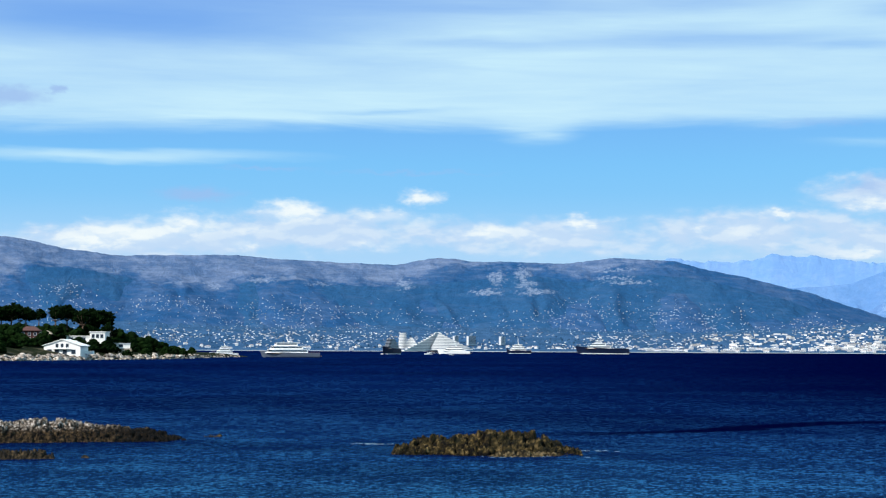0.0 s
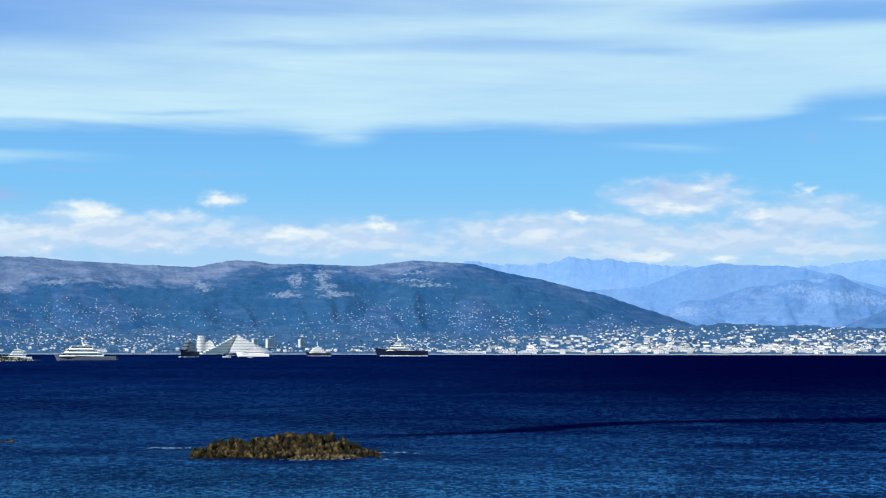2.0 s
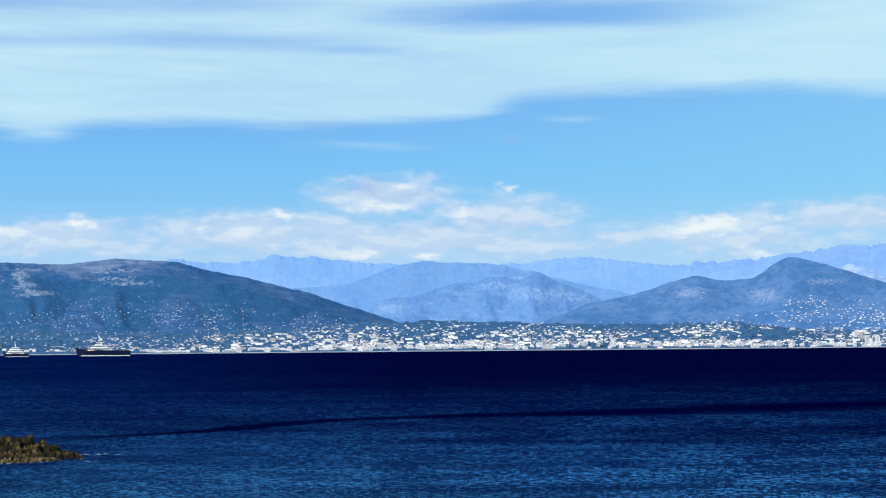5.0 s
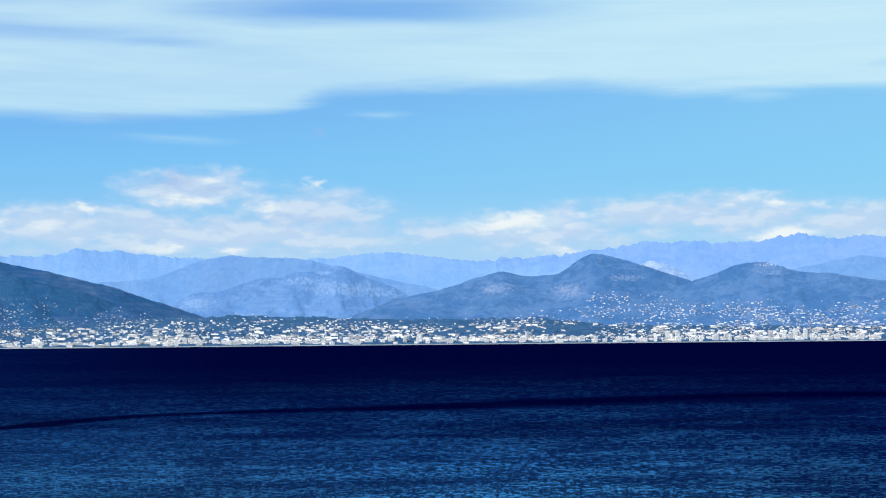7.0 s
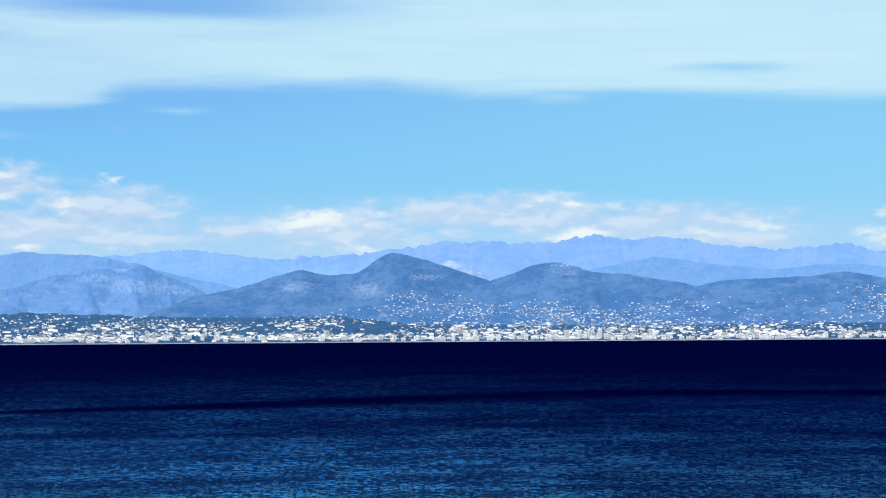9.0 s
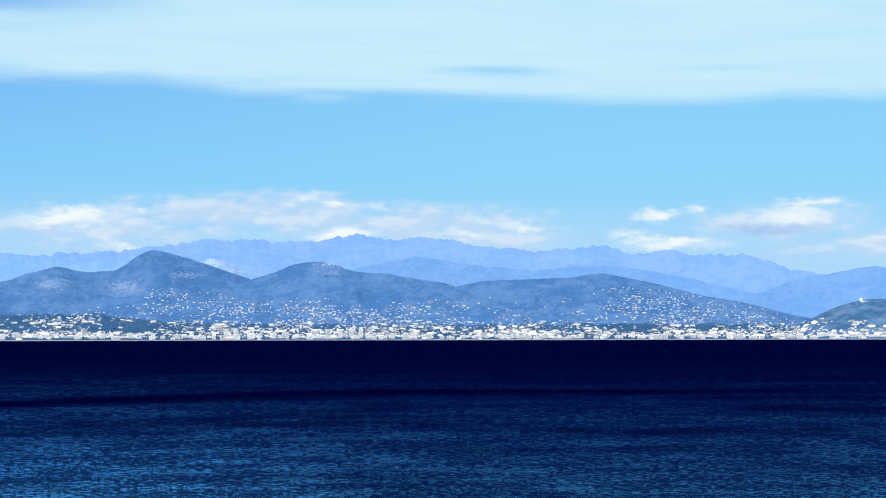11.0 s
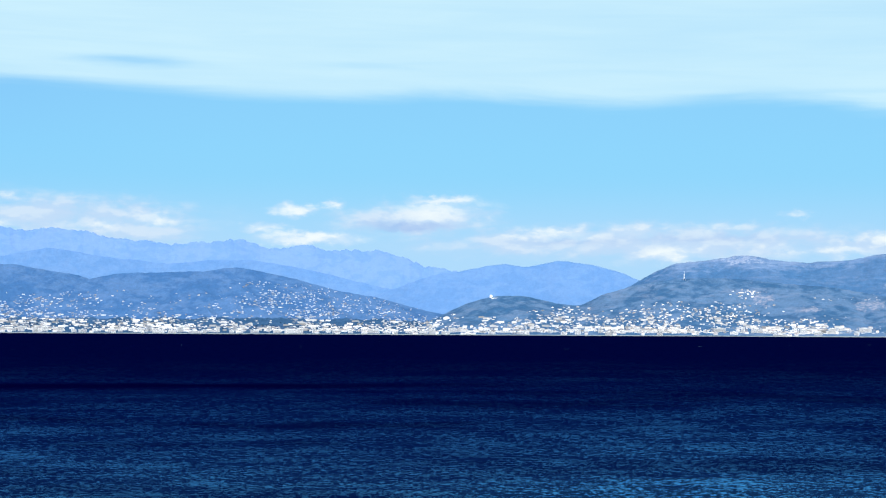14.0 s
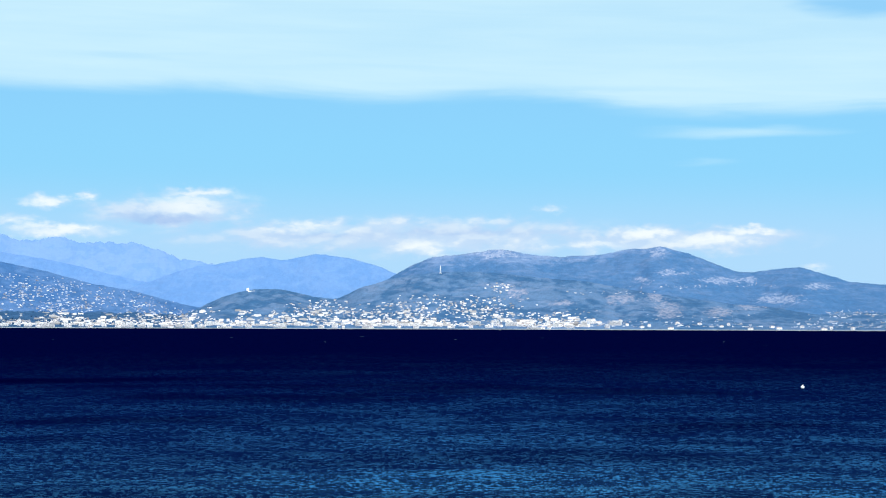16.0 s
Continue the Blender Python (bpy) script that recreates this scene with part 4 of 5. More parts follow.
# azimuth, elevation to which houses climb, share of the shore strip that is built, share higher up
REACH = [(-16, 1.7, 0.35, 0.30), (-3, 1.6, 0.35, 0.38), (1, 1.4, 0.30, 0.26), (4.5, 1.7, 0.45, 0.30), (8, 1.55, 0.7, 0.30), (11, 1.25, 0.9, 0.45), (13, 0.95, 0.9, 0.34), (18, 0.95, 0.95, 0.50),
         (22, 0.9, 1.0, 0.55), (25, 1.1, 1.0, 0.55), (33, 1.3, 1.0, 0.72), (37, 1.15, 1.0, 0.66), (43, 1.45, 1.0, 0.55), (46, 1.1, 1.0, 0.50), (48, 0.75, 0.9, 0.4), (50, 0.45, 0.9, 0.3), (52, 0.8, 1.0, 0.5),
         (54, 0.8, 0.9, 0.35), (56, 1.05, 1.0, 0.5), (58.5, 1.0, 1.0, 0.38), (60.5, 0.7, 0.8, 0.28), (62, 0.6, 0.3, 0.12), (66, 0.55, 0.25, 0.12), (70, 0.6, 0.3, 0.2)]
# thicker villages and quarters: azimuth, elevation, half width, half height
QUARTERS = [(-8.5, 1.4, 1.3, 0.22), (-5.0, 1.3, 2.4, 0.15), (-12.0, 1.75, 0.9, 0.22), (-3.2, 1.1, 1.2, 0.15), (4.2, 1.45, 0.7, 0.12), (7.4, 1.05, 0.9, 0.25), (5.6, 0.45, 1.2, 0.22), (11.8, 0.7, 1.2, 0.35), (9.0, 0.55, 1.2, 0.25), (-6.2, 0.35, 2.2, 0.12),
            (27.6, 1.35, 0.8, 0.18), (29.0, 1.3, 0.5, 0.12), (32.5, 2.3, 0.35, 0.05), (42.0, 1.5, 0.5, 0.12), (43.2, 1.15, 1.1, 0.3), (45.8, 0.95, 0.9, 0.10), (51.6, 0.4, 0.9, 0.35), (55.0, 0.5, 0.9, 0.4), (57.6, 1.25, 0.4, 0.12), (61.5, 1.1, 1.4, 0.05), (63.5, 1.3, 1.2, 0.05),
            (66.2, 1.35, 0.7, 0.05), (69.0, 0.45, 1.2, 0.12)]


def settled(az, el):
    """How thickly the land seen at that azimuth and elevation is built, from 0 to 1."""
    top, shore, high = (np.interp(az, [r[0] for r in REACH], [r[i] for r in REACH]) for i in (1, 2, 3))
    up = np.clip(el / top, 0, 1.5)
    thick = np.where(el < 0.22, shore, high) * np.clip((1.06 + 0.25 * fbm(az * 0.9, el * 2, 3, 55) - up) * 2.4, 0, 1)
    thick = thick * np.clip(0.75 + 2.0 * fbm(az * 0.8, el * 3.2, 4, 101), 0.06, 1.25)
    for a, e, w, h in QUARTERS:
        thick = np.maximum(thick, 0.72 * np.clip(1.5 - np.hypot((az - a) / w, (el - e) / h), 0, 1) * np.clip(0.8 + 1.5 * fbm(az * 3, el * 8, 3, 66), 0.1, 1))
    return np.clip(thick, 0, 1)


def scatter_town():
    """Houses and trees strewn over the slopes: the place on the nearest slope is found for each azimuth and elevation."""
    districts, trees = {}, []
    chance = np.random.default_rng(8)
    count = 110000
    AZ, EL = chance.uniform(-15.5, 71, count), np.maximum(0.02, chance.uniform(0, 1.0, count) ** 1.35 * 2.4)
    thick, luck = settled(AZ, EL), chance.uniform(0, 1, count)
    columns, D = np.arange(-15.6, 71.1, 0.12), np.arange(3594.0, 4330.0, 6.0)
    A, DD = np.meshgrid(columns, D, indexing="ij")
    Z = np.full(A.shape, -5.0)
    for land in LANDS:
        inside = (columns > land.az[0] + 0.7) & (columns < land.az[-1] - 0.7)
        Z[inside] = np.maximum(Z[inside], np.where(DD[inside] >= land.d0, land.height(A[inside], DD[inside]), -5.0))
    seen = np.maximum.accumulate(np.degrees(np.arctan2(Z - EYE, DD)), axis=1)
    for i in range(count):
        row = int(round((AZ[i] + 15.6) / 0.12))
        j = int(np.searchsorted(seen[row], EL[i]))
        if j < len(D) and (luck[i] < thick[i] * 0.62 or luck[i] > 0.93):
            az, d, z = AZ[i], D[j] + rnd.uniform(-2, 2), Z[row, j]
            x, y, _z = place(az, d)
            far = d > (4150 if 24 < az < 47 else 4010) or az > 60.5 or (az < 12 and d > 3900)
            if luck[i] < thick[i] * (0.62 if far else 0.56):
                grand = EL[i] < 0.5 and az > 8 and rnd.random() < 0.14
                w, h = (rnd.uniform(7, 16), rnd.uniform(2.4, 4.2)) if grand else (rnd.uniform(1.8, 5.8), rnd.uniform(0.9, 1.9))
                if az < 8:
                    w, h = w * 0.8, h * 0.8
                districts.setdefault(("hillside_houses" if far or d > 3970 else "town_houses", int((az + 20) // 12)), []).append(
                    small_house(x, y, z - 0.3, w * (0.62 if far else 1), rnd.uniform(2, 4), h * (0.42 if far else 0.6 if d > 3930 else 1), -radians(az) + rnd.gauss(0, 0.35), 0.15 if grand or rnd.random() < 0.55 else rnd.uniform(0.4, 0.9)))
            elif d < 3840 and az < 46 and luck[i] > 0.93:
                r = rnd.uniform(1.2, 2.6)
                trees.append(clump(x, y, z + r * 0.3, r, 0.8, rnd))
    for (name, _i), things in districts.items():
        # hillside houses get the walls with haze in their colour
        gather(name, things, [TOWN_WALL if name == "town_houses" else HAZED_WALL, TOWN_ROOF], "small white and cream houses with pale tiled roofs", "houses")
    gather("town_trees", trees, [HAZED_TREES], "dark trees between the houses, tinted blue with distance haze", "trees")


scatter_town()


def beach():
    az = np.arange(-24, 74, 0.25)
    d = np.array([3578.0, 3580.5, 3584.0, 3590.0])
    A, D = np.meshgrid(az, d)
    Z = np.array([-0.6, 0.3, 0.8, 1.2])[:, None] + 0 * A
    me = grid_mesh("beach", D * np.sin(np.radians(A)), D * np.cos(np.radians(A)), Z)
    tagged(mesh_object("beach", me, PEBBLES), "pale pebble beach and sea wall along the coast", "beach", kind="structure")


beach()


def apartment_block(w, d, floors, label, wall=None):
    """A block of flats with floor slabs, window bands between them and a roof parapet."""
    wall = wall or HOUSE_WALL
    h = floors * 2.0
    block = empty("apartment_block", Matrix.Identity(4), label, "apartment block", "apartment blocks along the coast")
    part("body", boxes((-w / 2, w / 2, 0, d, -3, h)), wall, block)
    for i in range(floors):
        part("window_band", boxes((-w / 2 + 0.5, w / 2 - 0.5, -0.12, 0.3, i * 2.0 + 1.0, i * 2.0 + 1.6)), GLASS, block)
        part("balcony", boxes((-w / 2 + 0.3, w / 2 - 0.3, -0.6, 0.05, i * 2.0 + 0.1, i * 2.0 + 0.7)), wall, block)
    part("parapet", boxes((-w / 2 - 0.2, w / 2 + 0.2, -0.2, d + 0.2, h, h + 0.4)), wall, block)
    part("lift_house", boxes((-w * 0.15, w * 0.1, d * 0.3, d * 0.7, h + 0.4, h + 1.5)), wall, block)
    return block


def coast_blocks():
    kinds = [apartment_block(w, d, f, label) for w, d, f, label in (
        (9, 7, 3, "white three-storey apartment block by the beach"), (16, 8, 3, "long white apartment block by the beach"), (24, 8, 4, "wide pale apartment block on the sea front"),
        (12, 8, 5, "cream five-storey apartment block on the sea front"), (30, 9, 2, "low white terrace on the sea front"), (7, 7, 6, "slim white apartment tower near the beach"))]
    used = set()
    for i in range(150):
        az = 6.5 + 55.0 * ((i * 0.618034) % 1.0)
        kind = kinds[rnd.choice((0, 0, 1, 1, 2, 3, 3, 4, 5) if az > 12 else (0, 1, 4, 4))]
        d = rnd.uniform(3596, 3640)
        m = facing(az, d, float(ground(az, d)) - 0.5, rnd.gauss(0, 9))
        if kind in used:
            copy_thing(kind, m)
        else:
            kind.matrix_world = m
            used.add(kind)
    for az, d, floors in ((29.35, 3640, 9), (29.65, 3640, 9), (32.2, 3650, 7), (32.6, 3655, 7), (33.0, 3645, 8), (33.35, 3645, 9), (33.65, 3645, 9), (31.2, 3650, 6), (30.9, 3650, 6), (24.9, 3680, 6), (21.0, 3640, 6), (19.2, 3640, 6),
                          (13.9, 3630, 5), (14.3, 3630, 5), (38.6, 3650, 6), (41.3, 3660, 6)):
        t = apartment_block(8.5, 8, floors, "tall pale tower of flats behind the sea front", CONCRETE if floors < 8 else None)
        t.name = "tower_block"
        t["category"], t["group"] = "tower block", "tower blocks in the town"
        t.matrix_world = facing(az, d, float(ground(az, d)), rnd.gauss(0, 12))
    for az, d, w, floors in ((0.95, 3700, 26, 8), (0.45, 3705, 14, 7), (1.95, 3690, 16, 7)):
        t = apartment_block(w, 5, floors, "grey slab of flats among trees behind the marina", CONCRETE)
        t.name = "slab_block"
        t["category"], t["group"] = "apartment block", "slab blocks behind the marina"
        t.matrix_world = facing(az, d, float(ground(az, d)) + 4, 55)


coast_blocks()


def single_houses():
    """The houses nearest the water stand as things of their own."""
    kinds = []
    for w, d, h, label in ((8, 6, 3.2, "small white villa with a terracotta roof near the shore"), (6, 6, 4.5, "two-storey cream villa with a tiled roof"), (11, 6, 3.0, "long low white villa with a tiled roof")):
        house = empty("villa", Matrix.Identity(4), label, "villa", "villas near the far shore")
        part("wall", boxes((-w / 2, w / 2, 0, d, -2, h)), HOUSE_WALL, house)
        bm = bmesh.new()
        gable(bm, -w / 2, w / 2, 0, d, h, 1.5, hip=2.0)
        part("roof", bm, HOUSE_ROOF, house)
        for x in (-w * 0.28, 0, w * 0.28):
            part("window", boxes((x - 0.45, x + 0.45, -0.08, 0.2, 0.9, 2.1)), GLASS, house)
        kinds.append([house, False])
    for i in range(190):
        az = -13 + 82 * ((i * 0.754877) % 1.0)
        d = rnd.uniform(3594, 3680)
        kind = rnd.choice(kinds)
        m = facing(az, d, float(ground(az, d)), rnd.gauss(0, 20))
        if kind[1]:
            copy_thing(kind[0], m)
        else:
            kind[0].matrix_world, kind[1] = m, True


single_houses()


# ---- the terraced marina buildings ----


SHADE_TURN = 62.0


def terraced_block(az, d, width, floors, peak, depth, bow, label, dome=False, turn=0.0, taper=0.95):
    """A stepped wave-shaped building: white balcony bands over recessed glazing, drawn in storey by storey towards its peak."""
    block = empty("terraced_building", facing(az, d, 0.8, turn), label, "apartment building", "terraced marina buildings")
    storey = 3.1
    for i in range(floors):
        t = i / (floors - 1)
        slope = 1 - math.sqrt(1 - 0.96 * t * t) if dome else t
        x0 = -width / 2 + (peak + width / 2) * slope * taper
        x1 = width / 2 - (width / 2 - peak) * slope ** 0.85 * taper * 0.98
        for name, inset, z0, z1, mat in (("balcony", 0.0, 0.0, 1.75, WHITE), ("glazing", 1.2, 1.75, storey, PALE_GLAZING)):
            bm = bmesh.new()
            n = 14
            rows = []
            for j in range(n + 1):
                x = x0 + (x1 - x0) * j / n
                y = bow * ((x - peak) / width * 2) ** 2 + depth * 0.35 * t + inset
                rows.append([bm.verts.new((x, y, i * storey + z0)), bm.verts.new((x, y, i * storey + z1)), bm.verts.new((x, y + depth * (1 - 0.45 * t), i * storey + z1)),
                             bm.verts.new((x, y + depth * (1 - 0.45 * t), i * storey + z0))])
            for a, b in zip(rows, rows[1:]):
                for q in range(4):
                    bm.faces.new((a[q], b[q], b[(q + 1) % 4], a[(q + 1) % 4]))
            bm.faces.new(rows[0])
            bm.faces.new(rows[-1][::-1])
            bmesh.ops.recalc_face_normals(bm, faces=bm.faces[:])
            part(name, bm, mat, block)
    if width > 60:
        part("lift_house", boxes((peak - 3, peak + 3, depth * 0.4, depth * 0.8, floors * storey, floors * storey + 1.2)), WHITE, block)
    return block


terraced_block(0.36, 3602, 98, 12, -30, 18, 10, "white wave-shaped apartment building stepping down in terraces")
terraced_block(-0.38, 3606, 170, 12, 30, 6, 8, "curved terraced apartment building of the marina turned from the sun", turn=SHADE_TURN)
terraced_block(-1.02, 3612, 26, 9, 1, 12, -4, "round white apartment building beside the marina", True)
terraced_block(-1.27, 3625, 19, 12, -2, 14, 4, "tall curved white apartment building of the marina", True, taper=0.45)


# ---- yachts ----


def hull_mesh(L, B, H, draft, bow_rake):
    """A lofted motor-yacht hull with its bow towards -x."""
    bm = bmesh.new()
    rings = []
    for i in range(15):
        t = i / 14
        x = -L / 2 + L * t
        half = B / 2 * min(1.0, (t / 0.45) ** 0.62 if t > 0 else 0.02) * (1 - 0.08 * max(0, t - 0.7) / 0.3)
        half = max(half, 0.05)
        sheer = H * (1 + 0.45 * (1 - t) ** 2.2)
        flare = 0.72 + 0.22 * t
        pts = [(x + bow_rake * (1 - t) ** 3, 0.0, -draft), (x + bow_rake * (1 - t) ** 3 * 0.8, half * flare * 0.8, -draft * 0.5), (x + bow_rake * (1 - t) ** 3 * 0.6, half * flare, H * 0.2),
               (x, half, sheer)]
        ring = [bm.verts.new(p) for p in pts] + [bm.verts.new((p[0], -p[1], p[2])) for p in reversed(pts[1:])]
        rings.append(ring)
    n = len(rings[0])
    for a, b in zip(rings, rings[1:]):
        for q in range(n):
            bm.faces.new((a[q], a[(q + 1) % n], b[(q + 1) % n], b[q]))
    bm.faces.new(rings[0])
    bm.faces.new(rings[-1][::-1])
    bmesh.ops.recalc_face_normals(bm, faces=bm.faces[:])
    return bm


def raked(x0, x1, half, z0, z1, front, back):
    """A deckhouse tier with sloping ends and rounded sides."""
    bm = bmesh.new()
    lo = [(x0, -half * 0.6), (x0 + (x1 - x0) * 0.12, -half), (x1, -half), (x1, half), (x0 + (x1 - x0) * 0.12, half), (x0, half * 0.6)]
    hi = [(p[0] + (front if p[0] < (x0 + x1) / 2 else -back), p[1] * 0.93) for p in lo]
    a = [bm.verts.new((*p, z0)) for p in lo]
    b = [bm.verts.new((*p, z1)) for p in hi]
    for i in range(6):
        bm.faces.new((a[i], a[(i + 1) % 6], b[(i + 1) % 6], b[i]))
    bm.faces.new(a[::-1])
    bm.faces.new(b)
    return bm


def yacht(name, az, d, L, turn, hull_mat, top_mat, tiers, label, mast=1.0, hull_h=0.075, tier_h=0.062, span=(0.2, 0.86)):
    boat = empty(name, facing(az, d, 0.0, turn), label, "yacht" if L > 12 else "boat", "boats at anchor in the bay")
    B, H = L * 0.18, L * hull_h
    part("hull", hull_mesh(L, B, H, L * 0.02, L * 0.07), hull_mat, boat)
    part("boot_stripe", boxes((-L * 0.40, L * 0.497, -B * 0.405, B * 0.405, -0.1, H * 0.12)), HULL_WHITE if hull_mat is HULL_NAVY else HULL_NAVY, boat)
    part("deck", boxes((-L * 0.30, L * 0.49, -B * 0.44, B * 0.44, H * 0.96, H * 1.03)), TEAK, boat)
    part("swim_platform", boxes((L * 0.49, L * 0.53, -B * 0.36, B * 0.36, H * 0.25, H * 0.36)), TEAK, boat)
    x0, x1, z = -L / 2 + L * span[0], -L / 2 + L * span[1], H * 1.03
    th = L * tier_h
    for i in range(tiers):
        half = B * (0.42 - 0.045 * i)
        tier = part("deckhouse", raked(x0, x1, half, z, z + th * 0.9, th * 0.9, th * 0.15), top_mat, boat)
        part("window_band", raked(x0 + th * 0.25, x1 - L * 0.02, half * 1.012, z + th * 0.36, z + th * 0.68, th * 0.3, 0.02), GLASS, boat)
        part("overhang", boxes((x0 + th * 0.7, x1 + L * 0.035, -half * 1.08, half * 1.08, z + th * 0.9, z + th)), top_mat, boat)
        z += th
        x0, x1 = x0 + L * 0.075, x1 - L * 0.085
    xm = (x0 + x1) / 2 + L * 0.02
    bm = bmesh.new()
    for s in (-1, 1):
        tube(bm, (xm + L * 0.03, s * B * 0.2, z), (xm - L * 0.005, s * B * 0.05, z + th * 1.3 * mast), L * 0.008, L * 0.005)
    tube(bm, (xm, 0, z + th * 0.6 * mast), (xm, 0, z + th * 2.3 * mast), L * 0.004, L * 0.0015)
    box(bm, xm - L * 0.015, xm + L * 0.015, -B * 0.2, B * 0.2, z + th * 1.15 * mast, z + th * 1.3 * mast)
    part("mast", bm, top_mat, boat)
    for s in (-1, 1):
        bm = bmesh.new()
        bmesh.ops.create_uvsphere(bm, u_segments=10, v_segments=6, radius=L * 0.016)
        bmesh.ops.translate(bm, verts=bm.verts[:], vec=(xm + L * 0.045, s * B * 0.2, z + L * 0.012))
        part("radar_dome", bm, HULL_WHITE, boat, flat=False)
    bm = bmesh.new()
    for s in (-1, 1):
        for i in range(9):
            x = -L * 0.42 + i * L * 0.03
            hb = B / 2 * min(1.0, ((x / L + 0.5) / 0.45) ** 0.62) * 0.95
            zz = H * (1 + 0.45 * (0.5 - x / L) ** 2.2)
            tube(bm, (x, s * hb, zz), (x, s * hb, zz + L * 0.02), L * 0.001, L * 0.001, 4)
    part("bow_rail", bm, METAL, boat)
    return boat


yacht("motor_yacht", -7.0, 1245, 20, 6, HULL_WHITE, HULL_WHITE, 3, "white motor yacht at anchor behind the headland rocks", 1.3, 0.07, 0.085, (0.2, 0.8))
yacht("motor_yacht", -4.9, 988, 33, 4, HULL_SHADED, HULL_WHITE, 3, "long motor yacht at anchor with white decks, hull coloured grey for shade", 1.2, 0.075, 0.058, (0.08, 0.80))
yacht("motor_yacht", -1.68, 1685, 46, 72, HULL_NAVY, DECK_GREY, 3, "dark motor yacht at anchor seen over its stern", 1.1, 0.11, 0.065)
yacht("motor_yacht", -0.2, 2300, 28, 3, HULL_NAVY, DECK_GREY, 1, "low dark motor yacht moored before the marina", 0.6)
yacht("motor_yacht", 0.36, 1790, 33, -5, HULL_WHITE, HULL_WHITE, 2, "gleaming white motor yacht at anchor before the marina", 1.2, 0.10, 0.07)
yacht("motor_yacht", 2.45, 2200, 31, 8, HULL_NAVY, HULL_WHITE, 3, "motor yacht at anchor with dark hull and white decks", 1.8, 0.12, 0.08, (0.12, 0.8))
yacht("motor_yacht", 5.12, 2200, 66, 4, HULL_NAVY, HULL_WHITE, 4, "large motor yacht with navy hull and white decks", 1.1, 0.10, 0.048, (0.2, 0.66))
yacht("motor_boat", 0.28, 1530, 4.5, 10, HULL_WHITE, HULL_WHITE, 1, "small white motor boat passing the yachts", 0.5)


def sailing_boat(az, d, L, turn, label):
    boat = empty("sailing_boat", facing(az, d, 0, turn), label, "boat", "boats at anchor in the bay")
    part("hull", hull_mesh(L, L * 0.28, L * 0.11, L * 0.04, L * 0.08), HULL_WHITE, boat)
    part("cabin", raked(-L * 0.15, L * 0.2, L * 0.09, L * 0.11, L * 0.17, L * 0.05, 0.02), HULL_WHITE, boat)
    bm = bmesh.new()
    tube(bm, (-L * 0.05, 0, L * 0.1), (-L * 0.05, 0, L * 1.35), 0.08, 0.05)
    part("mast", bm, METAL, boat)
    bm = bmesh.new()
    tube(bm, (-L * 0.05, 0, L * 0.26), (L * 0.38, 0, L * 0.25), 0.12, 0.12)
    part("furled_sail", bm, HULL_WHITE, boat)
    return boat


sailing_boat(-0.47, 1590, 8.0, 20, "small white sailing boat with bare mast")


def buoy():
    ball = empty("buoy", Matrix.Translation(place(67.2, 151)), "white round mooring buoy floating on the sea", "buoy")
    bm = bmesh.new()
    bmesh.ops.create_uvsphere(bm, u_segments=14, v_segments=9, radius=0.15)
    bmesh.ops.translate(bm, verts=bm.verts[:], vec=(0, 0, 0.1))
    part("float", bm, HULL_WHITE, ball, flat=False)
    bm = bmesh.new()
    tube(bm, (0, 0, 0.22), (0, 0, 0.32), 0.02, 0.025)
    part("lifting_eye", bm, METAL, ball)


buoy()


# ---- landmarks on the hills ----


def observatory():
    az, d = 49.52, 3946
    z = float(NEAR_HILL.height(az, d))
    ob = empty("observatory", facing(az, d, z), "white domed observatory on a wooded hilltop", "observatory")
    bm = bmesh.new()
    tube(bm, (0, 0, -3), (0, 0, 2.6), 3.3, 3.3, 20)
    part("drum", bm, WHITE, ob)
    bm = bmesh.new()
    bmesh.ops.create_uvsphere(bm, u_segments=20, v_segments=12, radius=3.1)
    bmesh.ops.translate(bm, verts=bm.verts[:], vec=(0, 0, 2.7))
    part("dome", bm, WHITE, ob, flat=False)
    part("wing", boxes((1, 15, -14, -8, -7, -1.5)), WHITE, ob)


def relay_mast():
    az, d = 55.7, 3946
    z = float(NEAR_HILL.height(az, d))
    ob = empty("relay_mast", facing(az, d, z), "slim pale relay mast on a wooded ridge", "mast")
    bm = bmesh.new()
    for i in range(4):
        a = math.tau * (i + 0.5) / 4
        tube(bm, (2.2 * math.cos(a), 2.2 * math.sin(a), -2), (0.5 * math.cos(a), 0.5 * math.sin(a), 13), 0.45, 0.3, 5)
    for zz in (2, 5, 8, 11):
        r = 2.2 - 1.7 * zz / 13
        box(bm, -r, r, -r, r, zz, zz + 0.3)
    part("lattice", bm, WHITE, ob)
    bm = bmesh.new()
    tube(bm, (0, 0, 12), (0, 0, 19), 0.4, 0.2)
    part("antenna", bm, WHITE, ob)


observatory()
relay_mast()

# ---- the pine headland ----
SHORE_AZ, SHORE_D = [-24, -14, -12, -8.7, -6.6, -6.3], [640, 655, 700, 800, 1010, 1040]
RISE = [(-24, 11.0), (-14, 9.5), (-11.5, 10.0), (-10.3, 8.2), (-9.2, 4.6), (-8.2, 2.6), (-6.9, 1.6), (-6.3, 0.2)]


